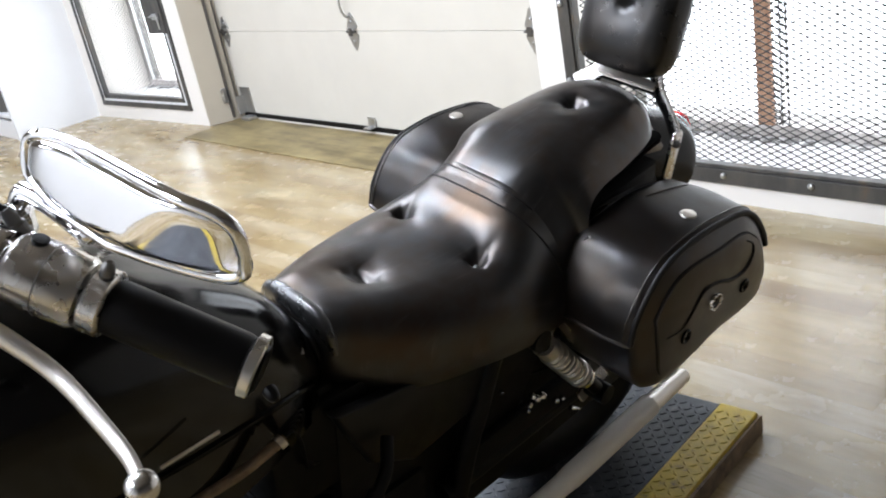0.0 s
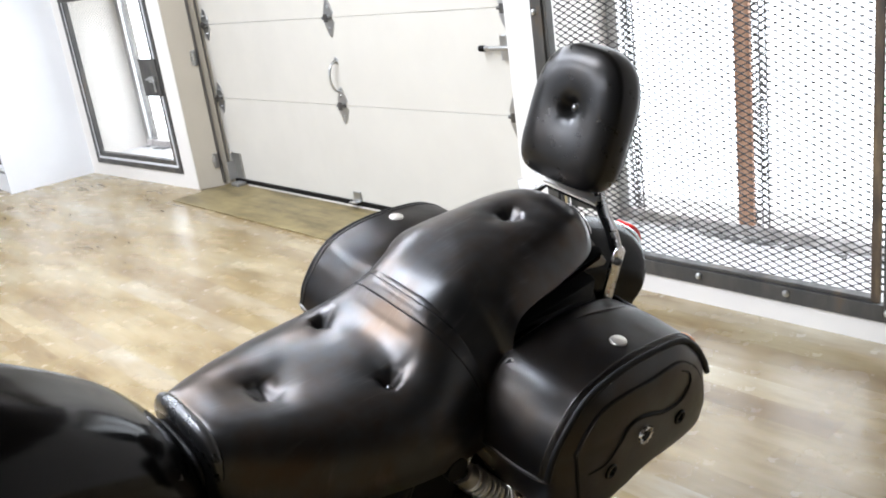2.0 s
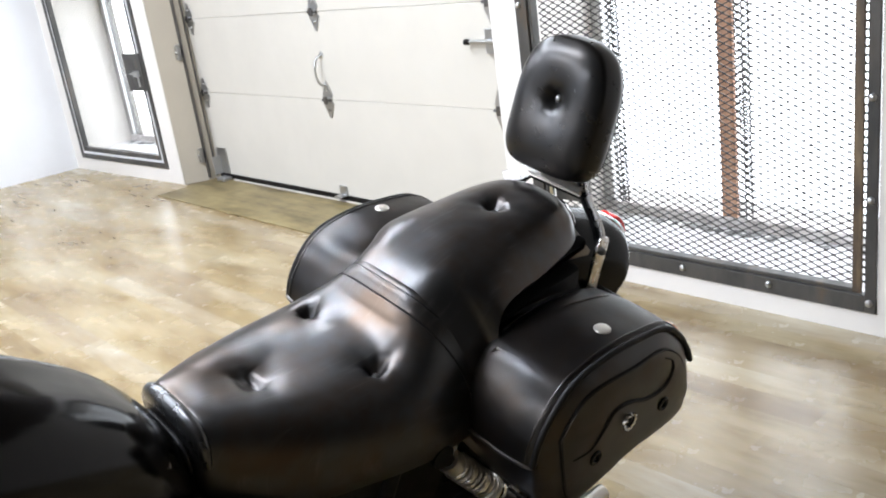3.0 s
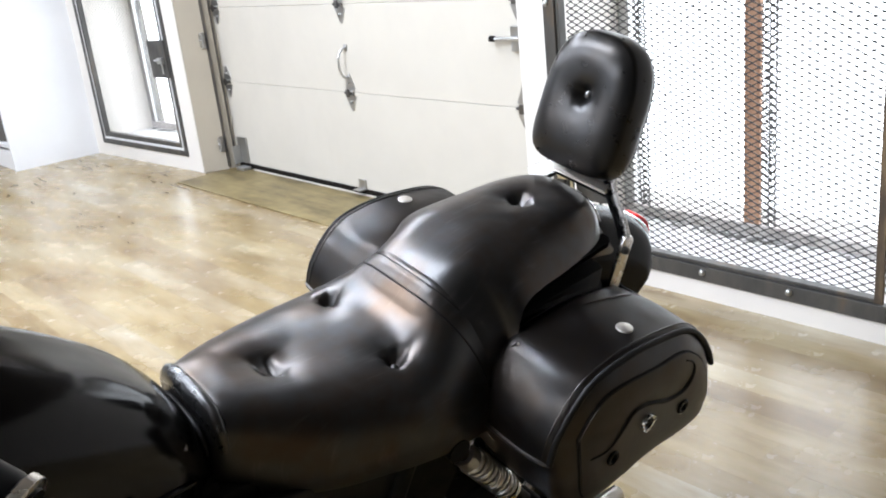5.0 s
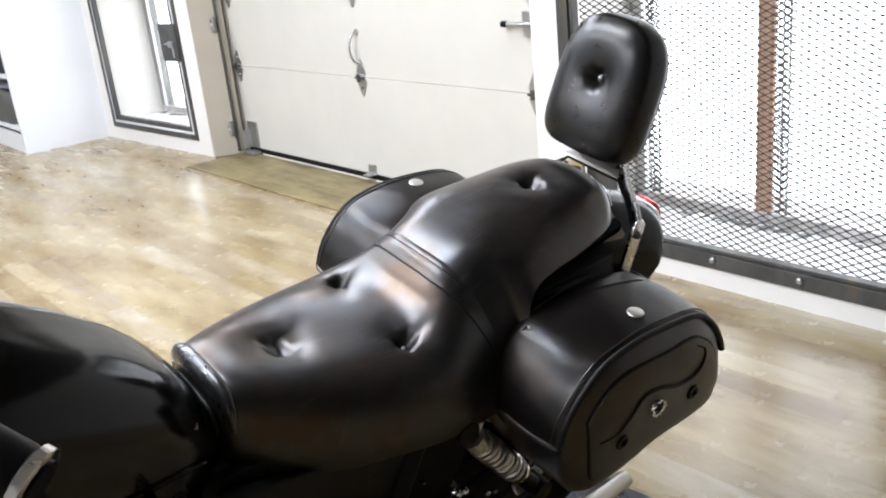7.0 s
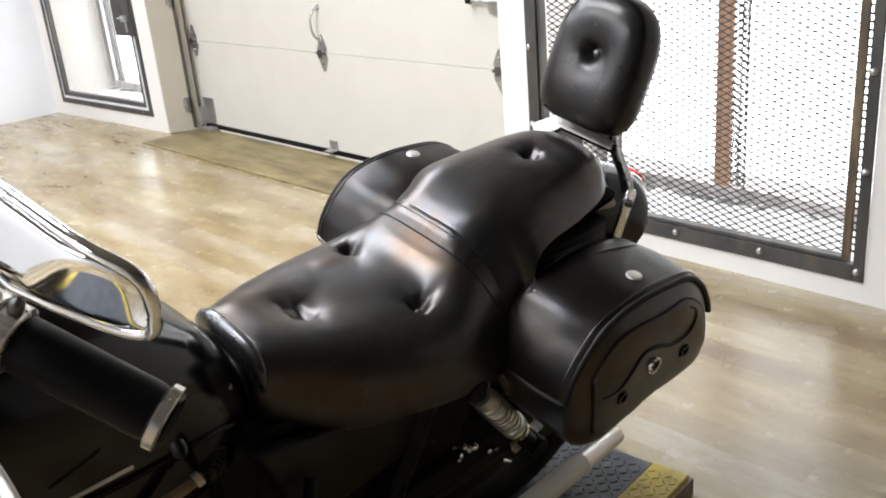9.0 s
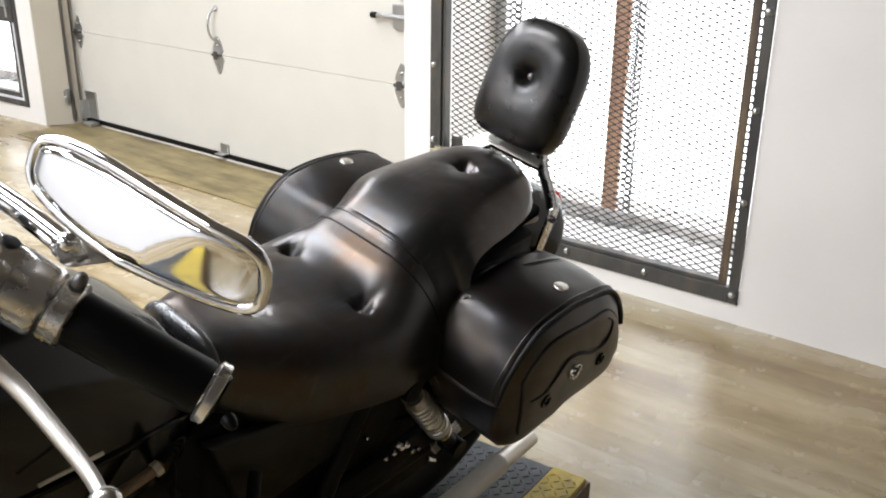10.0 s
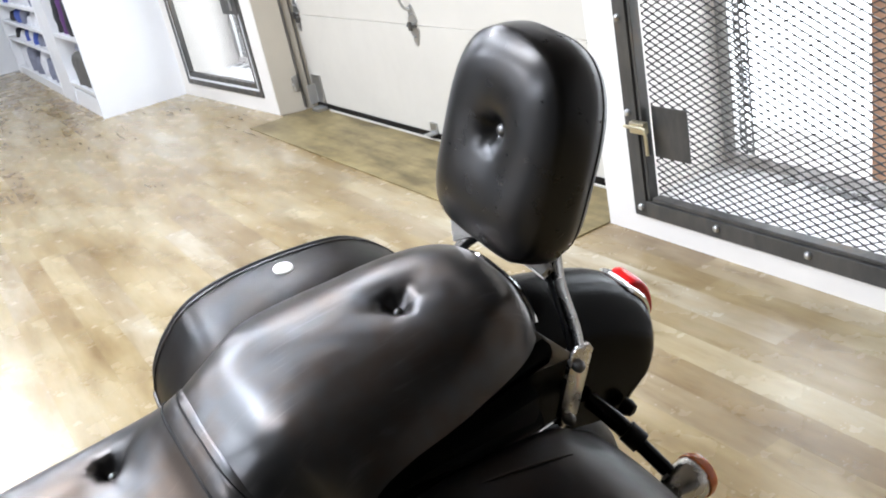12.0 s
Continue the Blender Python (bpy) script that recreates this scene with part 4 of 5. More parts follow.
tail = bike_part("tail_lamp", lamp_skin(0.62, 0.985, 0.36, 0.006), CHROME, None, "chrome tail lamp base with a red lens")
bike_part("red_lens", lamp_skin(0.66, 0.99, 0.22, 0.018), RED_LENS, tail, "glossy red tail lens")
for s in (1, -1):
    sig = bike_part("turn_signal", lathe(bmesh.new(), [(0.005, -0.034), (0.013, -0.031), (0.020, -0.020), (0.0245, -0.002), (0.0258, 0.015), (0.024, 0.019)], along((1.566, s * 0.197, 0.538), (1, 0, 0)), 28), SATIN, None, "chrome bullet turn signal")
    bike_part("amber_lens", lathe(bmesh.new(), [(0.0268, 0.012), (0.0268, 0.019), (0.024, 0.025), (0.015, 0.029), (0.004, 0.030)], along((1.566, s * 0.197, 0.538), (1, 0, 0)), 28), AMBER_LENS, sig, "amber lens")
    bike_part("stalk", tube(bmesh.new(), smooth_line([(1.522, s * 0.078, 0.602), (1.532, s * 0.123, 0.588), (1.554, s * 0.178, 0.548)], 12), [0.011] * 7 + [0.009] * 5, 12), GLOSS, sig)
    bike_part("stalk_clamp", tube(bmesh.new(), [(1.534, s * 0.128, 0.585), (1.541, s * 0.146, 0.574)], 0.0135, 12), RUBBER, sig)
    bike_part("guard_knob", lathe(bmesh.new(), [(0.010, -0.004), (0.011, 0.004), (0.008, 0.012), (0.003, 0.014)], along((1.578, s * 0.082, 0.560), (0.3, s, -0.2)), 14), RUBBER)


# saddlebags
ARCH = [(1.116, 0.572), (1.126, 0.612), (1.152, 0.655), (1.188, 0.684), (1.255, 0.697), (1.335, 0.696), (1.405, 0.684), (1.455, 0.650), (1.489, 0.609), (1.508, 0.576)]
BAG = ARCH[1:-1] + [(1.504, 0.556), (1.503, 0.520), (1.478, 0.486), (1.330, 0.470), (1.235, 0.452), (1.180, 0.452), (1.146, 0.486), (1.128, 0.555)]
BAG_LINE = [(p.x, p.z) for p in smooth_line([(x, 0, z) for x, z in BAG + BAG[:1]], 97)[:-1]]
BX_C, BZ_C = 1.303, 0.575
EDGE_Y, BULGE = 0.288, 0.028


def inset(line, by):
    out = []
    for x, z in line:
        d = math.hypot(x - BX_C, z - BZ_C)
        out.append((x - (x - BX_C) / d * by, z - (z - BZ_C) / d * by))
    return out


def bag_rim(a):
    """The distance from the bag's middle to its outline in the direction a."""
    best = min(BAG_LINE, key=lambda p: abs(math.remainder(math.atan2(p[1] - BZ_C, p[0] - BX_C) - a, 2 * math.pi)))
    return math.hypot(best[0] - BX_C, best[1] - BZ_C)


def bag_face(x, z):
    """How far out the domed face lies at a place on it."""
    dx, dz = x - BX_C, z - BZ_C
    d = math.hypot(dx, dz)
    r = min(1.0, d / bag_rim(math.atan2(dz, dx))) if d > 0.001 else 0.0
    low = min(1.0, max(0.0, (BZ_C + 0.03 - z) / 0.06))          # fuller below the lid
    return EDGE_Y - 0.006 + (BULGE + 0.006) * (1 - r ** (3.4 + 5 * low)) ** 0.8


def saddlebag(s):
    def on_face(x, z, lift=0.0):
        return Vector((x, s * (bag_face(x, z) + lift), z))

    def shell(i, j):
        x, z = BAG_LINE[j]
        if i < 2:
            y = (0.148, EDGE_Y - 0.008)[i]
            return Vector((BX_C + (x - BX_C) * 0.985, s * y, BZ_C + (z - BZ_C) * 0.985))
        r = 0.985 * (1 - (i - 2) / 23)
        return on_face(BX_C + (x - BX_C) * r, BZ_C + (z - BZ_C) * r)
    bm = grid(shell, 25, 96, True, True)
    body = bike_part("saddlebag", bm, BAG_LEATHER, None, "black leather saddlebag with a domed lid", True, 60)
    arch = smooth_line([(x, 0, z) for x, z in ARCH], 60)

    def lid_at(i, y, out=0.0):
        """A place on the lid: i along its arch, y across, out from it; it swells a little between its edges."""
        p = arch[i]
        way = Vector((p.x - BX_C, 0, p.z - BZ_C)).normalized()
        k = (y - 0.142) / 0.150
        sag = 0.0022 * noise.noise(Vector((i * 0.09, k * 2.2, s * 3.0)))
        return p + way * (out + sag + 0.006 * math.sin(math.pi * k) ** 0.8 - (0.003 if k < 0.02 or k > 0.98 else 0)) + Vector((0, s * y, 0))
    lid = grid(lambda i, j: lid_at(i, 0.142 + 0.150 * j / 25), 60, 26)
    bmesh.ops.solidify(lid, geom=lid.faces[:], thickness=0.005)
    flap = bike_part("lid", lid, BAG_LEATHER, body, "curved leather lid", True, 60)
    bike_part("rim_piping", tube(bmesh.new(), [lid_at(i, 0.2905, -0.0015) for i in range(60)], 0.0052, 10), PIPING, flap)
    bike_part("hem", tube(bmesh.new(), [lid_at(0, 0.143 + 0.148 * k / 20) for k in range(21)], 0.0034, 8), BAG_LEATHER, flap)
    bike_part("lid_seam", tube(bmesh.new(), [lid_at(i, 0.2795, 0.0004) for i in range(1, 59)], 0.0016, 6), BAG_LEATHER, flap)
    bike_part("crease_fold", tube(bmesh.new(), [lid_at(30 + k, 0.172 + 0.0022 * k, 0.0008) for k in range(9)], [0.0006 + 0.0016 * math.sin(math.pi * k / 8) for k in range(9)], 6), BAG_LEATHER, flap)
    # the raised face panel with a welted edge
    line = [(x, max(z, 0.492 + 0.10 * max(0.0, 1.24 - x))) for x, z in inset(BAG_LINE, 0.036)]

    def panel_point(i, j):
        x, z = line[j]
        lift = 0.0 if i == 0 else 0.0032
        r = 1.0 if i < 2 else 1 - (i - 1) / 15
        return on_face(BX_C + (x - BX_C) * r * (1.006 if i == 0 else 1.0), BZ_C + (z - BZ_C) * r * (1.006 if i == 0 else 1.0), lift)
    panel = bike_part("face_panel", grid(panel_point, 16, 96, True), BAG_LEATHER, body, "raised leather face panel", True, 45)
    bike_part("panel_welt", tube(bmesh.new(), [on_face(BX_C + (x - BX_C) * 1.012, BZ_C + (z - BZ_C) * 1.012, 0.0004) for x, z in line], 0.0020, 6, True), PIPING, body)
    wing = smooth_line([(1.178, 0, 0.568), (1.214, 0, 0.570), (1.240, 0, 0.592), (1.262, 0, 0.614), (1.298, 0, 0.612), (1.342, 0, 0.596), (1.384, 0, 0.594), (1.412, 0, 0.608), (1.412, 0, 0.628), (1.388, 0, 0.644)], 60)
    bike_part("wing_strap", tube(bmesh.new(), [on_face(p.x, p.z, 0.0034) for p in wing], [0.0012 + 0.0022 * math.sin(math.pi * i / 59) for i in range(60)], 8), PIPING, body, "curved leather trim")
    c_at = on_face(1.299, 0.577, 0.003)
    ring = bike_part("concho", lathe(bmesh.new(), [(0.0150, -0.002), (0.0150, 0.003), (0.0135, 0.0055), (0.0108, 0.0045), (0.0104, 0.002)], along(c_at, (0, s, 0)), 24), CHROME, body, "round chrome concho")
    bike_part("concho_middle", lathe(bmesh.new(), [(0.0100, 0.0005), (0.0095, 0.0022), (0.006, 0.0040), (0.002, 0.0045)], along(c_at, (0, s, 0)), 20), DARK, ring)
    for q in range(10):
        a = math.pi * q / 5
        bike_part("bead", lathe(bmesh.new(), [(0.0026, 0.003), (0.0019, 0.0064), (0.0005, 0.0074)], along(c_at + Vector((0.0135 * math.cos(a), 0, 0.0135 * math.sin(a))), (0, s, 0)), 6), CHROME, ring)
    for x, z in ((1.228, 0.547), (1.392, 0.560)):
        bike_part("rivet", lathe(bmesh.new(), [(0.0125, -0.001), (0.0125, 0.002), (0.0105, 0.004), (0.0075, 0.0035), (0.006, 0.001), (0.002, 0.001)], along(on_face(x, z, 0.0026), (0, s, 0)), 20), GLOSS, body, "black eyelet")
    bike_part("snap", lathe(bmesh.new(), [(0.0130, -0.003), (0.0130, 0.0006), (0.0120, 0.0018), (0.0075, 0.0026), (0.002, 0.0030)], along(lid_at(min(range(60), key=lambda k: abs(arch[k].x - 1.303)), 0.250, 0.0005), (0, 0, 1)), 24), NICKEL, body, "round nickel snap")
    bike_part("mount_bracket", prism(bmesh.new(), [(1.18, 0.50), (1.42, 0.50), (1.42, 0.60), (1.18, 0.60)], *sorted((s * 0.11, s * 0.147)), 0.004), DARK, body)


saddlebag(-1)
saddlebag(1)


# shock absorbers
def coil(a, b, r, wire, turns):
    a, b = Vector(a), Vector(b)
    w = (b - a).normalized()
    u = w.cross(Vector((0, 1, 0))).normalized()
    v = w.cross(u)
    n = turns * 20
    return tube(bmesh.new(), [a + (b - a) * i / n + r * (math.cos(2 * math.pi * i / 20) * u + math.sin(2 * math.pi * i / 20) * v) for i in range(n + 1)], wire, 8)


for s in (-1, 1):
    a, b = Vector((1.058, s * 0.161, 0.552)), Vector((1.250, s * 0.161, 0.324))
    w = (b - a).normalized()
    shock = bike_part("shock_absorber", tube(bmesh.new(), [a, b], 0.013, 14), DARK, None, "chrome coil shock absorber")
    bike_part("spring", coil(a + w * 0.066, a + w * 0.208, 0.0190, 0.0042, 9), SPRING, shock, "chrome coil spring")
    bike_part("cover", tube(bmesh.new(), [a + w * 0.038, a + w * 0.074], 0.0195, 20), NICKEL, shock, "satin chrome upper cover")
    bike_part("collar", tube(bmesh.new(), [a + w * 0.208, a + w * 0.217], 0.0215, 18), CHROME, shock)
    bike_part("cover_blade", slat(bmesh.new(), Vector((1.100, s * 0.170, 0.566)), Vector((1.147, s * 0.170, 0.500)), 0.0035, 0.012, (1, 0, 0.5)), CHROME, shock, "thin chrome shock blade")
    bike_part("cover_blade", slat(bmesh.new(), Vector((1.100, s * 0.170, 0.566)), Vector((1.081, s * 0.170, 0.534)), 0.0030, 0.012, (1, 0, 0.2)), CHROME, shock)
    bike_part("eye", tube(bmesh.new(), [b + Vector((0, -0.02, 0)), b + Vector((0, 0.02, 0))], 0.019, 16), DARK, shock)
    bike_part("eye", tube(bmesh.new(), [a + Vector((0, -0.02, 0)), a + Vector((0, 0.02, 0))], 0.019, 16), DARK, shock)
    for k, (x, z) in enumerate(((1.018, 0.480), (1.030, 0.468), (1.012, 0.466), (1.042, 0.466))):
        bike_part("peg_bolt", screw(bmesh.new(), (x, s * 0.196, z), (-0.3, s, 0.5), 0.0050 + 0.001 * (k % 2)), CHROME, shock)
    bike_part("linkage_rod", tube(bmesh.new(), [(1.118, s * 0.198, 0.392), (1.140, s * 0.200, 0.377)], [0.0042, 0.0022], 10), CHROME, shock)

# exhaust
pipe = bike_part("exhaust_pipe", tube(bmesh.new(), smooth_line([(0.42, -0.22, 0.285), (0.66, -0.245, 0.300), (0.96, -0.258, 0.322), (1.255, -0.262, 0.352)], 40), [0.0175] * 30 + [0.0195] * 10, 20), EXHAUST, None, "long satin cream-silver exhaust pipe")
bike_part("tail_tip", tube(bmesh.new(), [(1.255, -0.262, 0.352), (1.257, -0.262, 0.352), (1.345, -0.258, 0.350), (1.362, -0.257, 0.349)], [0.0175, 0.0165, 0.0150, 0.0140], 20), NICKEL, pipe, "dull golden tail tip")

# fuel tank
TANK = section_rows([(x, z, w * 0.97, w * 1.02) for x, z, w in ((0.08, 0.76, 0.06), (0.12, 0.830, 0.10), (0.22, 0.892, 0.142), (0.36, 0.906, 0.163), (0.48, 0.879, 0.155), (0.58, 0.831, 0.135), (0.66, 0.774, 0.110), (0.71, 0.716, 0.086), (0.738, 0.664, 0.064))])
TANK_LOW = [(0.08, 0.66), (0.2, 0.60), (0.5, 0.585), (0.745, 0.58)]
tank = bike_part("fuel_tank", cushion(TANK, TANK_LOW, [], 0, 1, 80, 60), TANK_PAINT, None, "glossy black teardrop fuel tank", True, 70)
bike_part("filler_cap", lathe(bmesh.new(), [(0.036, -0.004), (0.038, 0.006), (0.032, 0.014), (0.012, 0.018)], along((0.30, 0, 0.888), (0, 0, 1)), 28), CHROME, tank, "round chrome filler cap")
bike_part("tank_trim", tube(bmesh.new(), [seat_point(TANK, TANK_LOW, 0.30 + 0.40 * i / 30, 0.93, 0.001) for i in range(31)], 0.004, 8), GLOSS, tank)

# handlebar, left controls and mirror
G_OUT, G_IN = Vector((0.440, -0.430, 1.023)), Vector((0.379, -0.340, 1.064))
g_way = (G_OUT - G_IN).normalized()
bars = bike_part("handlebar", tube(bmesh.new(), smooth_line([G_OUT, G_IN, G_IN - g_way * 0.07, (0.285, -0.20, 1.085), (0.26, -0.10, 1.02), (0.25, 0, 1.0), (0.26, 0.10, 1.02), (0.285, 0.20, 1.085), (0.345, 0.29, 1.087), (0.379, 0.340, 1.064), (0.440, 0.430, 1.023)], 90), 0.0125, 14), CHROME, None, "chrome pulled-back handlebar")
for s in (-1, 1):
    i = Vector((G_IN.x, G_IN.y if s < 0 else -G_IN.y, G_IN.z))
    o = Vector((G_OUT.x, G_OUT.y if s < 0 else -G_OUT.y, G_OUT.z))
    w = (o - i).normalized()
    bike_part("grip", tube(bmesh.new(), [i + w * 0.006, i + w * 0.012, o - w * 0.014, o - w * 0.010], [0.0185, 0.0195, 0.0195, 0.0185], 24), RUBBER, bars, "black rubber grip with chrome bands")
    bike_part("end_cap", tube(bmesh.new(), [o - w * 0.0085, o - w * 0.0075, o - w * 0.001, o], [0.0205, 0.0225, 0.0225, 0.0205], 24), SATIN, bars, "chrome grip end band")
    bike_part("end_plug", tube(bmesh.new(), [o - w * 0.004, o + w * 0.002], [0.017, 0.016], 20), RUBBER, bars)
    bike_part("inner_band", tube(bmesh.new(), [i - w * 0.006, i - w * 0.004, i + w * 0.008, i + w * 0.010], [0.021, 0.0235, 0.0235, 0.021], 24), SATIN, bars, "chrome inner grip band")
    bike_part("switch_housing", tube(bmesh.new(), [i - w * 0.060, i - w * 0.056, i - w * 0.012, i - w * 0.008], [0.022, 0.0255, 0.0255, 0.023], 24), SATIN, bars, "satin chrome switch housing")
    perch = bike_part("lever_perch", tube(bmesh.new(), [i - w * 0.095, i - w * 0.066], 0.021, 18), CHROME, bars, "chrome lever perch")
    p0 = i - w * 0.082
    bike_part("perch_arm", slat(bmesh.new(), p0, p0 + Vector((-0.055, s * 0.028, -0.002)), 0.030, 0.022, (0, 0, 1)), CHROME, perch)
    bike_part("pivot", lathe(bmesh.new(), [(0.010, -0.016), (0.011, -0.012), (0.011, 0.014), (0.007, 0.018)], along(p0 + Vector((-0.048, s * 0.025, 0)), (0, 0, 1)), 16), CHROME, perch)
    cable = bike_part("cable_adjuster", lathe(bmesh.new(), [(0.0055, -0.012), (0.0075, -0.010), (0.0075, 0.004), (0.0055, 0.006), (0.0055, 0.014), (0.004, 0.018)], along((0.364, s * 0.268, 1.094), (-0.3, -s * 0.2, 1)), 14), DARK_STEEL, perch, "grey cable adjuster")
    bike_part("clutch_cable", tube(bmesh.new(), smooth_line([(0.361, s * 0.266, 1.108), (0.335, s * 0.235, 1.118), (0.290, s * 0.185, 1.085), (0.250, s * 0.120, 1.020), (0.20, s * 0.07, 0.93)], 30), 0.0042, 8), RUBBER, cable)
    bike_part("switch_hole", lathe(bmesh.new(), [(0.0060, -0.003), (0.0060, 0.0010), (0.0045, 0.0012)], along(i - w * 0.048 + Vector((0.010, s * 0.006, 0.0235)), (0.4, s * 0.25, 1)), 16), RUBBER, bars)
    bike_part("housing_seam", tube(bmesh.new(), [i - w * 0.0345, i - w * 0.0335], 0.0258, 24), DARK_STEEL, bars)
    bike_part("band_screw", screw(bmesh.new(), i + w * 0.001 + Vector((0.006, s * 0.008, 0.0225)), (0.3, s * 0.3, 1), 0.0050), DARK_STEEL, bars)
    bike_part("cap_rivet", screw(bmesh.new(), o - w * 0.004 + Vector((-0.004, s * 0.021, -0.005)), (-0.1, s, -0.2), 0.0050), RUBBER, bars)
    pts = [(0.300, 0.300, 1.078), (0.318, 0.330, 1.062), (0.334, 0.362, 1.040), (0.338, 0.405, 1.028), (0.338, 0.440, 1.022), (0.334, 0.462, 1.020)]
    lever = bike_part("lever", tube(bmesh.new(), smooth_line([(x, s * y, z) for x, y, z in pts], 40), [0.0085 - 0.003 * (k / 39) for k in range(40)], 12, flat=0.75), NICKEL, bars, "curved satin lever with a ball end")
    bm = bmesh.new()
    bmesh.ops.create_uvsphere(bm, u_segments=20, v_segments=14, radius=0.0105, matrix=Matrix.Translation((0.333, s * 0.466, 1.020)))
    bike_part("ball_end", bm, SATIN, lever)

M_AT = Vector((0.374, -0.436, 1.178))
M_ALONG, M_UP = Vector((0.14, -0.985, -0.085)).normalized(), Vector((0.10, -0.07, 1.0))
M_UP = (M_UP - M_ALONG * M_UP.dot(M_ALONG)).normalized()
M_OUT = M_ALONG.cross(M_UP)
if M_OUT.x > 0:
    M_OUT = -M_OUT


def mirror_line(q, grow=0.0):
    c, s = math.cos(q), math.sin(q)
    return -0.010 + (0.078 + grow) * math.copysign(abs(c) ** 0.50, c), -0.003 + (0.022 + 0.005 * c + grow) * math.copysign(abs(s) ** 0.54, s)


def bent(u, v):
    # flat upper face, lower outer corner folded back
    s = 0.39 * ((u - 0.020) - (v + 0.001))
    return 0.002 - 0.15 * (v + 0.003) - 0.5 * (s + math.sqrt(s * s + 0.000006))


def on_mirror(u, v, lift):
    return M_AT + M_ALONG * u + M_UP * v + M_OUT * (bent(u, v) + lift)


def shell_point(i, j):
    r = i / 16
    u, v = mirror_line(2 * math.pi * j / 56)
    u, v = -0.010 + r * (u + 0.010), -0.003 + r * (v + 0.003)
    return on_mirror(u, v, 0.006 * math.sqrt(max(0.0, 1 - (0.985 * r) ** 9)))


STEM = [Vector(p) for p in ((0.372, -0.238, 1.078), (0.384, -0.232, 1.100), (0.389, -0.265, 1.103), (0.392, -0.330, 1.102))]
KNUCKLE = Vector((0.399, -0.368, 1.124))
for flip in (1, -1):
    bm = grid(shell_point, 17, 56, True)
    bmesh.ops.remove_doubles(bm, verts=bm.verts, dist=0.00005)
    tube(bm, [on_mirror(u, v, 0.001) for u, v in (mirror_line(2 * math.pi * j / 64, 0.001) for j in range(64))], 0.0040, 10, True)
    rows = [bm.verts.new(on_mirror(u, v, -0.003)) for u, v in (mirror_line(2 * math.pi * j / 56, -0.002) for j in range(56))]
    mid = bm.verts.new(on_mirror(-0.010, -0.003, -0.004))
    for a, b in zip(rows, rows[1:] + rows[:1]):
        bm.faces.new((a, b, mid))
    stem = tube(bmesh.new(), smooth_line(STEM, 30), [0.0085] * 30, 14)
    knuckle = tube(bmesh.new(), [STEM[-1] + Vector((-0.003, 0.006, 0.003)), STEM[-1], KNUCKLE, M_AT + M_ALONG * -0.015 + M_UP * -0.020], [0.010, 0.0125, 0.0115, 0.008], 16)
    bolts = [screw(bmesh.new(), p, (-0.55, -0.6, 0.5), 0.0075) for p in (STEM[-1] + Vector((-0.006, -0.008, 0.010)), KNUCKLE + Vector((-0.004, -0.004, 0.012)))]
    if flip < 0:
        for b in (bm, stem, knuckle, *bolts):
            for v in b.verts:
                v.co.y = -v.co.y
    mir = bike_part("mirror", bm, CHROME, None, "chrome backed handlebar mirror", True, 50)
    bike_part("stem", stem, CHROME, mir)
    bike_part("stem_nut", lathe(bmesh.new(), [(0.014, -0.012), (0.014, 0.012), (0.009, 0.018)], along((STEM[0].x, -flip * -STEM[0].y, STEM[0].z), (0, 0, 1)), 6), CHROME, mir)
    bike_part("knuckle", knuckle, SATIN, mir, "satin clamp under the mirror")
    for b in bolts:
        bike_part("clamp_bolt", b, CHROME, mir)

# frame, engine and wheels below the seat
frame_bm = bmesh.new()
for s in (-1, 1):
    tube(frame_bm, smooth_line([(0.02, s * 0.03, 0.74), (0.10, s * 0.10, 0.45), (0.22, s * 0.13, 0.20), (0.55, s * 0.14, 0.16), (0.86, s * 0.14, 0.20), (0.96, s * 0.13, 0.40), (1.05, s * 0.12, 0.58), (1.25, s * 0.11, 0.66), (1.42, s * 0.10, 0.66)], 60), 0.016, 10)
    tube(frame_bm, smooth_line([(0.90, s * 0.12, 0.30), (1.12, s * 0.12, 0.31), (1.36, s * 0.115, 0.31)], 20), 0.020, 10)
tube(frame_bm, smooth_line([(0.02, 0, 0.80), (0.30, 0, 0.66), (0.78, 0, 0.58), (1.0, 0, 0.60)], 30), 0.024, 10)
bike_part("chassis", frame_bm, DARK, None, "black tubular frame")
engine = bmesh.new()
box(engine, 0.40, 0.88, -0.12, 0.12, 0.16, 0.38, 0.03)
lathe(engine, [(0.09, 0), (0.10, 0.01), (0.10, 0.05), (0.085, 0.062), (0.03, 0.066)], along((0.52, -0.115, 0.29), (0, -1, 0)), 32)
lathe(engine, [(0.075, 0), (0.085, 0.01), (0.085, 0.045), (0.07, 0.055), (0.03, 0.058)], along((0.76, -0.115, 0.27), (0, -1, 0)), 32)
motor = bike_part("engine", engine, DARK, None, "black V-twin engine with cooling fins")
for x, way in ((0.50, (-0.42, 0, 1)), (0.70, (0.42, 0, 1))):
    prof = [(0.055, 0.0)]
    for k in range(9):
        h = 0.012 + 0.021 * k
        prof += [(0.058, h), (0.088, h + 0.001), (0.088, h + 0.007), (0.058, h + 0.009)]
    prof += [(0.075, 0.205), (0.075, 0.235), (0.05, 0.25)]
    bike_part("cylinder", lathe(bmesh.new(), prof, along((x, 0, 0.34), way), 28), DARK, motor)
bike_part("side_cover", prism(bmesh.new(), [(0.70, 0.60), (0.80, 0.575), (1.03, 0.550), (1.02, 0.49), (0.96, 0.44), (0.84, 0.42), (0.76, 0.47)], -0.128, -0.108, 0.008, 3), SIDE, None, "dark satin side cover")
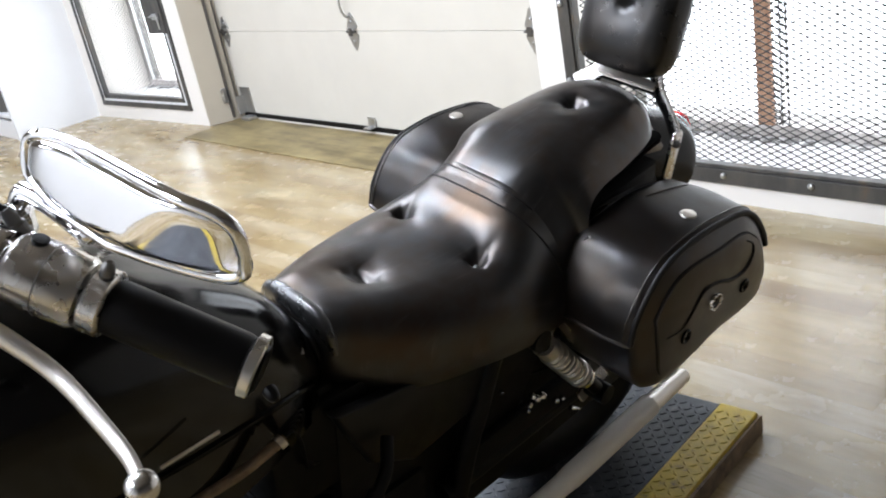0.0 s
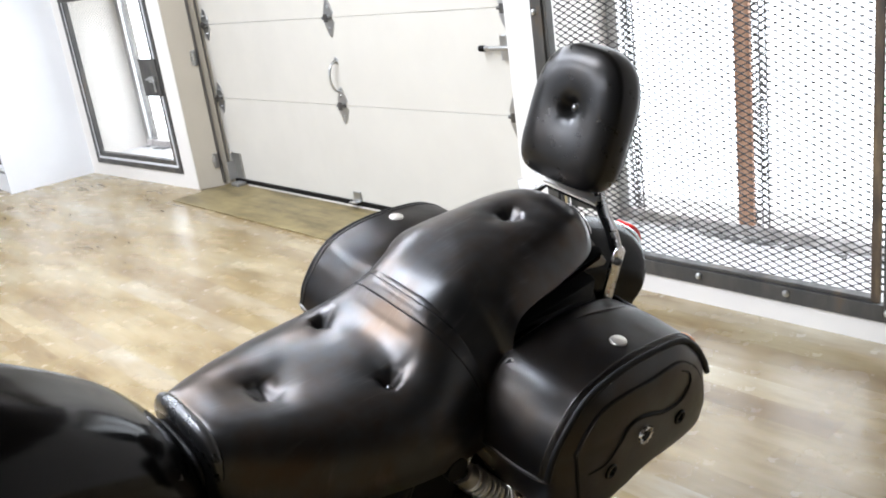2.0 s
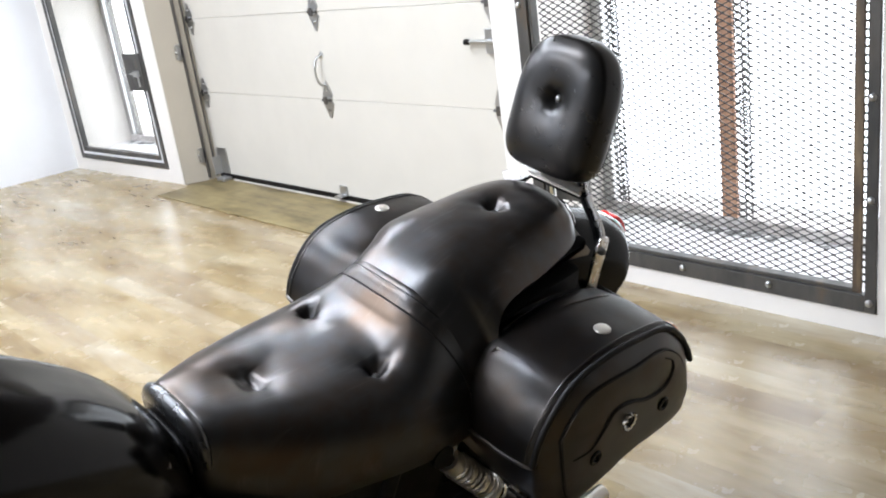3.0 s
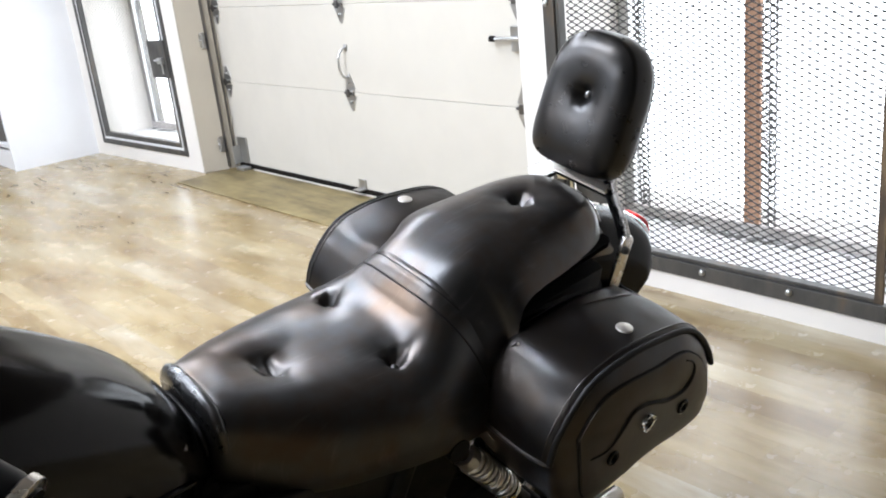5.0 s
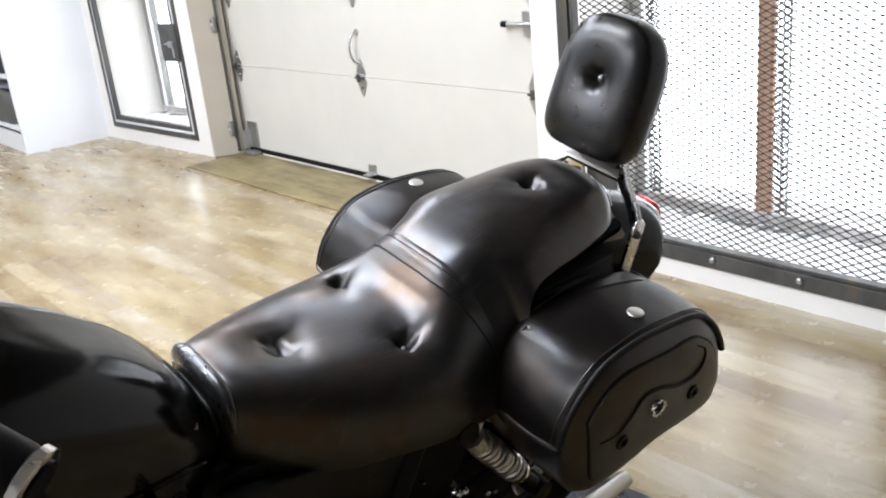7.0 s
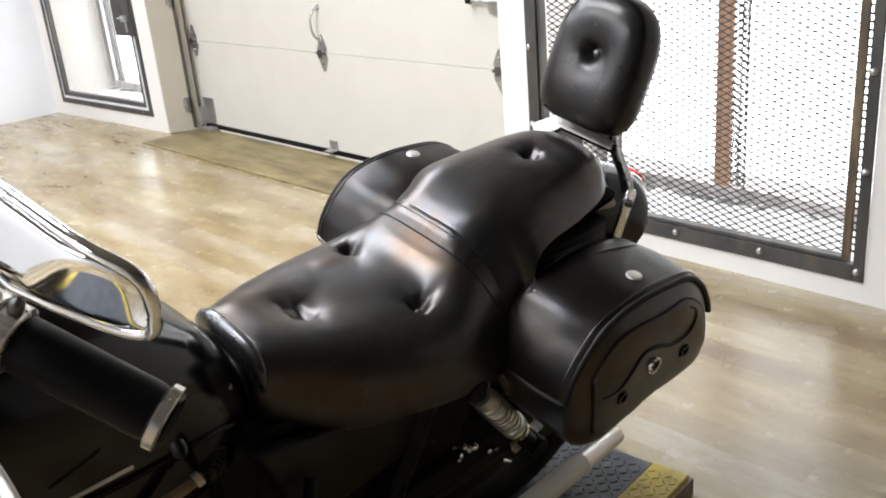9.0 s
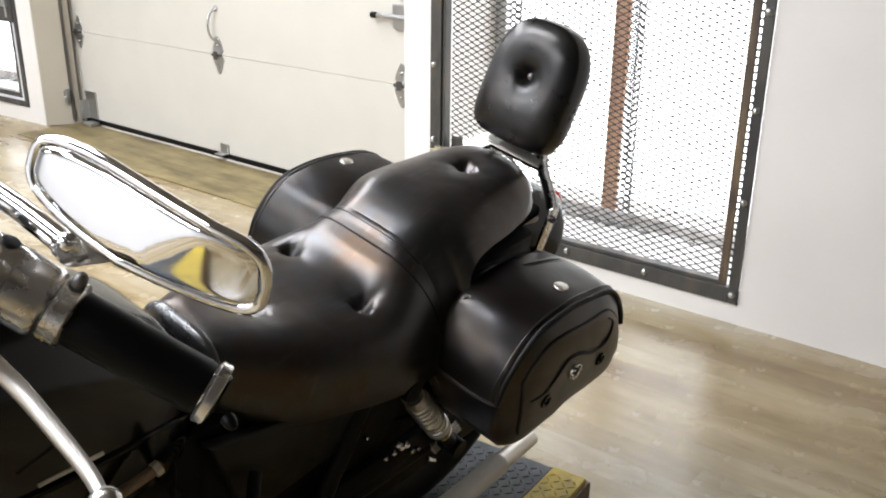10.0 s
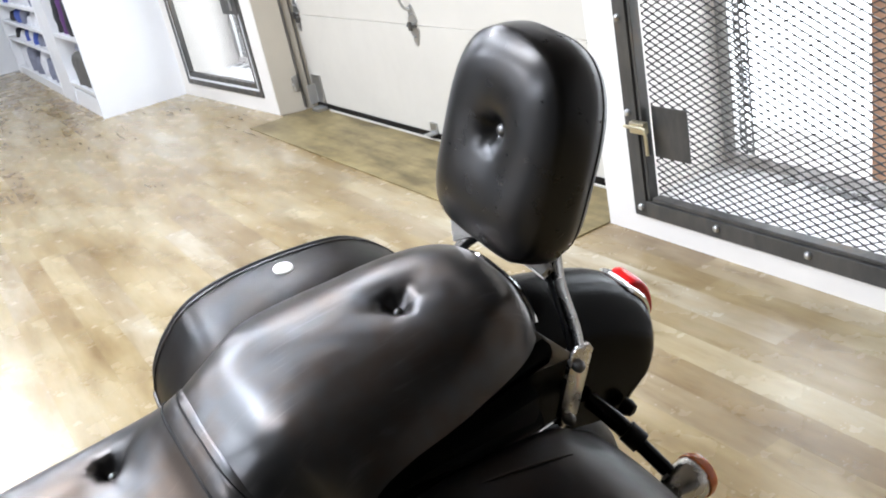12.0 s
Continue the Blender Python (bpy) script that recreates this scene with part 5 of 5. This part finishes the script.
bike_part("side_cover", prism(bmesh.new(), [(0.70, 0.60), (0.80, 0.575), (1.03, 0.550), (1.02, 0.49), (0.96, 0.44), (0.84, 0.42), (0.76, 0.47)], 0.108, 0.128, 0.008, 3), SIDE, None, "dark satin side cover")
# unseen dark blocks added to fill the dim space below the seat
bike_part("dark_infill_box", boxes([(0.72, 1.10, -0.105, 0.105, 0.22, 0.56), (0.62, 0.90, -0.10, 0.10, 0.44, 0.60)], 0.015), DARK)
bike_part("dark_infill_rear", prism(bmesh.new(), [(1.00, 0.30), (1.06, 0.28), (1.12, 0.45), (1.22, 0.58), (1.42, 0.64), (1.42, 0.70), (1.02, 0.66)], -0.115, 0.115, 0.01), DARK)
bike_part("belt_guard", prism(bmesh.new(), [(0.92, 0.24), (1.40, 0.27), (1.42, 0.34), (1.30, 0.38), (0.95, 0.36)], -0.135, -0.112, 0.01), DARK)
bike_part("tank_bracket", box(bmesh.new(), 0.700, 0.735, -0.085, -0.070, 0.585, 0.612, 0.003), DARK)
# chrome fittings on the left side; some are added to give the glints there
bike_part("glint_clip", slat(bmesh.new(), Vector((0.662, -0.088, 0.708)), Vector((0.700, -0.076, 0.684)), 0.013, 0.004, (0.3, -0.75, 0.6)), CHROME, None, "chrome plate added for the bright glint under the seat nose")
bike_part("strap_bar", tube(bmesh.new(), [(1.166, -0.138, 0.652), (1.171, -0.166, 0.682)], 0.0026, 8), CHROME)
bike_part("glint_plate", slat(bmesh.new(), Vector((1.222, -0.140, 0.312)), Vector((1.288, -0.140, 0.334)), 0.020, 0.006, (0, -0.8, 0.6)), SATIN, None, "satin plate added for a bright glint near the axle")
for p, r in (((1.011, -0.140, 0.456), 0.0045), ((1.079, -0.138, 0.371), 0.0055), ((1.155, -0.138, 0.345), 0.0060), ((1.172, -0.138, 0.340), 0.0050)):
    bike_part("glint_screw", screw(bmesh.new(), p, (-0.2, -0.8, 0.55), r), CHROME)
bike_part("throttle_link", tube(bmesh.new(), [(0.455, -0.170, 0.722), (0.526, -0.170, 0.725)], 0.0022, 8), NICKEL, None, "thin steel rod beside the tank")
fuel_pipe = bike_part("fuel_pipe", tube(bmesh.new(), smooth_line([(0.470, -0.155, 0.636), (0.520, -0.155, 0.632), (0.560, -0.155, 0.634), (0.612, -0.155, 0.645)], 20), 0.0068, 10), PLATE_SIDE, None, "brownish metal fuel pipe under the tank")
bike_part("pipe_clamp", tube(bmesh.new(), [(0.602, -0.155, 0.642), (0.610, -0.155, 0.645)], 0.0095, 14), NICKEL, fuel_pipe)
for k in range(5):
    bike_part("wire", tube(bmesh.new(), smooth_line([(0.612, -0.153 + 0.003 * k, 0.645), (0.630 + 0.004 * k, -0.150, 0.640 + 0.006 * k), (0.645, -0.140 + 0.005 * k, 0.600 - 0.01 * k), (0.66 + 0.005 * k, -0.12, 0.53)], 14), 0.0018, 6), RUBBER, fuel_pipe)
peg = bike_part("footpeg", tube(bmesh.new(), [(0.52, -0.16, 0.30), (0.515, -0.29, 0.30)], [0.014, 0.016], 16), RUBBER, None, "rubber footpeg on a chrome arm")
bike_part("peg_arm", tube(bmesh.new(), [(0.53, -0.10, 0.30), (0.52, -0.17, 0.30)], 0.015, 12), CHROME, peg)
hose = bike_part("breather_hose", tube(bmesh.new(), smooth_line([(0.58, -0.16, 0.40), (0.66, -0.185, 0.44), (0.74, -0.175, 0.49), (0.78, -0.14, 0.52)], 24), 0.0095, 12), DARK)
bike_part("hose_clamp", tube(bmesh.new(), [(0.715, -0.180, 0.472), (0.727, -0.177, 0.480)], 0.0125, 16), DARK, hose)


def wheel(cx, r, wide):
    bm = bmesh.new()
    tube(bm, [(cx + (r - wide / 2) * math.cos(q), 0, r + (r - wide / 2) * math.sin(q)) for q in (2 * math.pi * i / 64 for i in range(64))], wide / 2, 20, True, up=(0, 1, 0))
    w = bike_part("wheel", bm, RUBBER, None, "black tyre on a chrome spoked wheel")
    bm = bmesh.new()
    tube(bm, [(cx + (r - wide) * math.cos(q), 0, r + (r - wide) * math.sin(q)) for q in (2 * math.pi * i / 64 for i in range(64))], 0.022, 12, True, up=(0, 1, 0))
    bike_part("rim", bm, CHROME, w)
    # dark disc added to block the view through the spokes
    disc = lathe(bmesh.new(), [(0.20, -0.02), (0.205, -0.016), (0.205, 0.016), (0.20, 0.02)], along((cx, 0, r), (0, 1, 0)), 40)
    bike_part("dark_infill_disc", disc, DARK, w)
    hub = tube(bmesh.new(), [(cx, -0.09, r), (cx, 0.09, r)], 0.045, 24)
    bike_part("hub", hub, DARK, w)
    for i in range(16):
        q = 2 * math.pi * i / 16
        y = 0.03 if i % 2 else -0.03
        bike_part("spoke", tube(bmesh.new(), [(cx + 0.04 * math.cos(q), y * 2, r + 0.04 * math.sin(q)), (cx + (r - wide) * math.cos(q + 0.2), 0, r + (r - wide) * math.sin(q + 0.2))], 0.0025, 6), CHROME, w)


wheel(AX, 0.31, 0.15)
wheel(-0.27, 0.32, 0.10)
for s in (-1, 1):
    bike_part("fork_leg", tube(bmesh.new(), [(-0.27, s * 0.095, 0.32), (-0.14, s * 0.095, 0.62), (0.03, s * 0.095, 1.0)], [0.026, 0.026, 0.021], 16), CHROME, None, "chrome fork leg")
    bike_part("riser", tube(bmesh.new(), [(0.04, s * 0.05, 0.97), (0.25, s * 0.06, 1.005)], 0.016, 14), CHROME)
bike_part("triple_clamp", boxes([(-0.02, 0.08, -0.12, 0.12, 0.955, 0.985), (-0.10, 0.0, -0.12, 0.12, 0.76, 0.79)], 0.008), DARK)
bike_part("side_stand", tube(bmesh.new(), smooth_line([(0.62, -0.12, 0.17), (0.66, -0.19, 0.08), (0.70, -0.245, -0.055)], 12), 0.011, 12), STEEL, None, "steel side stand, folded down")
tagged(bike, "black cruiser motorcycle with leather seat and saddlebags, leaning on its stand", "motorcycle")


# ---- shelf cabinet beyond the partition ----
CX = 2.085
FABRIC = {n: painted(n, c, 0.8, 0.003, 0.25, 20) for n, c in (("blue_cloth", (0.05, 0.09, 0.36)), ("purple_cloth", (0.10, 0.03, 0.14)), ("black_cloth", (0.02, 0.02, 0.022)), ("grey_cloth", (0.20, 0.21, 0.27)), ("white_cloth", (0.72, 0.72, 0.74)), ("brown_grey_bag", (0.10, 0.095, 0.085)))}


def cabinet(y0, y1, shelves, label, base=0.13):
    c = new("shelf_cabinet")
    c.location = (CX, (y0 + y1) / 2, 0)
    m = Matrix.Translation(-c.location)

    def add(name, *row):
        bm = box(bmesh.new(), *row, bevel=0.002)
        bmesh.ops.transform(bm, matrix=m, verts=bm.verts)
        part(name, bm, CABINET, c, "", False)
    x1 = CX + 0.42
    add("side_panel", CX, x1, y0, y0 + 0.014, 0, 2.2)
    add("side_panel", CX, x1, y1 - 0.075, y1, 0, 2.2)
    add("back_panel", x1, x1 + 0.012, y0, y1, 0, 2.2)
    add("plinth", CX + 0.008, CX + 0.03, y0 + 0.015, y1 - 0.076, 0, base)
    for z in shelves:
        add("shelf", CX + 0.003, x1 - 0.001, y0 + 0.015, y1 - 0.076, z - 0.025, z)
    return tagged(c, label, "shelf")


cabinet(6.812, 7.72, (0.18, 0.545, 0.95, 1.35, 1.75, 2.19), "white shelf cabinet with open cubbies holding bags")
filler = part("filler_panel", box(bmesh.new(), CX + 0.004, CX + 0.42, 7.722, 8.128, 0, 2.2, 0.003), CABINET, None, "", False)
tagged(filler, "plain white closed panel between two shelf cabinets", "panel")
cabinet(8.13, 10.4, (0.08, 0.37, 0.53, 0.70, 0.95, 1.3, 1.7, 2.19), "white open shelf cabinet stacked with folded goods", 0.05)


def soft(name, x0, x1, y0, y1, z0, z1, mat, label, seed, cat):
    """A stuffed or folded thing with uneven sides."""
    bm = bmesh.new()
    box(bm, x0, x1, y0, y1, z0, z1)
    bmesh.ops.subdivide_edges(bm, edges=bm.edges[:], cuts=7, use_grid_fill=True)
    c, h = Vector(((x0 + x1) / 2, (y0 + y1) / 2, z0)), Vector(((x1 - x0) / 2, (y1 - y0) / 2, z1 - z0))
    for v in bm.verts:
        u = Vector(((v.co.x - c.x) / h.x, (v.co.y - c.y) / h.y, (v.co.z - z0) / h.z))
        k = 1 - 0.18 * (abs(u.x * u.y)) ** 2 - 0.12 * u.z ** 3 + 0.10 * noise.noise(v.co * 9 + Vector((seed, 0, 0)))
        v.co.x, v.co.y = c.x + (v.co.x - c.x) * k, c.y + (v.co.y - c.y) * k
        v.co.z = max(z0, v.co.z - 0.12 * h.z * (u.x ** 2 + u.y ** 2) * u.z + 0.02 * noise.noise(v.co * 14) * u.z)
    return tagged(part(name, bm, mat, None, "", True, 70), label, cat)


soft("duffel_bag", CX + 0.02, CX + 0.36, 6.92, 7.58, 0.181, 0.43, FABRIC["brown_grey_bag"], "dark grey stuffed bag in a cubby", 1, "bag")
soft("folded_cloth", CX + 0.04, CX + 0.30, 6.98, 7.34, 0.432, 0.47, FABRIC["grey_cloth"], "grey cloth lying on a dark bag", 9, "folded goods")
soft("folded_jacket", CX + 0.02, CX + 0.30, 6.92, 7.20, 0.546, 0.90, FABRIC["black_cloth"], "black folded jacket standing on a shelf", 2, "jacket")
soft("folded_jacket", CX + 0.03, CX + 0.28, 7.21, 7.40, 0.546, 0.86, FABRIC["purple_cloth"], "dark purple folded jacket on a shelf", 3, "jacket")
soft("folded_jacket", CX + 0.03, CX + 0.28, 7.41, 7.63, 0.546, 0.82, FABRIC["black_cloth"], "black folded jacket standing on a shelf", 6, "jacket")
rng = random.Random(4)
for z, room in ((0.08, 0.27), (0.37, 0.14), (0.53, 0.15), (0.70, 0.22), (0.95, 0.3)):
    y = 8.17
    while y < 9.95:
        w = rng.uniform(0.16, 0.34)
        h = room * rng.uniform(0.5, 0.92)
        tone = rng.choice(["white_cloth", "white_cloth", "grey_cloth", "blue_cloth", "black_cloth", "white_cloth"])
        soft("folded_cloth", CX + 0.03, CX + 0.34, y, y + w, z + 0.001, z + h, FABRIC[tone], tone.replace("_", " ").replace(" cloth", "") + " folded goods on a white shelf", rng.random() * 50, "folded goods")
        y += w + rng.uniform(0.015, 0.06)

# ---- plank floor, last ----
floor = tagged(part("floor", boxes([(ROOM_X0, WALL + 0.25, ROOM_Y0, ROOM_Y1, -0.12, -0.006)]), JOINT, None, "", False), "wood-look vinyl plank floor in worn tan and grey", "floor", kind="structure")
PW, PL = 0.092, 0.91


def plank_mesh(length):
    bm = box(bmesh.new(), 0.00008, PW - 0.00008, 0.00008, length - 0.00008, -0.006, 0.0)
    return mesh_of("plank", bm, PLANK, False)


full = plank_mesh(PL)
cuts = {}
rest_v, rest_f = [], []
rng = random.Random(11)
x = WALL - PW
while x > ROOM_X0 - PW:
    y = ROOM_Y0 - rng.uniform(0, PL)
    near = x > 0.25
    while y < ROOM_Y1:
        a, b = max(y, ROOM_Y0), min(y + PL, ROOM_Y1)
        if near and -0.6 < a and b < 9.4 and b - a > 0.9:
            p = new("plank", full)
            p.location = (x, a, 0)
            p.parent = floor
        elif b - a > 0.02:
            at = len(rest_v)
            x0, x1, y0, y1 = max(x, ROOM_X0) + 0.0004, x + PW - 0.0004, a + 0.0004, b - 0.0004
            rest_v += [(x0, y0, 0), (x1, y0, 0), (x1, y1, 0), (x0, y1, 0), (x0 - 0.0001, y0 - 0.0001, -0.005), (x1 + 0.0001, y0 - 0.0001, -0.005), (x1 + 0.0001, y1 + 0.0001, -0.005), (x0 - 0.0001, y1 + 0.0001, -0.005)]
            rest_f += [(at, at + 1, at + 2, at + 3)] + [(at + k, at + 4 + k, at + 4 + (k + 1) % 4, at + (k + 1) % 4) for k in range(4)]
        y += PL
    x -= PW
me = bpy.data.meshes.new("planks")
me.from_pydata(rest_v, [], rest_f)
me.materials.append(PLANK)
ob = new("planks", me)
ob.parent = floor
tagged(ob, "further floor planks", kind="stuff")
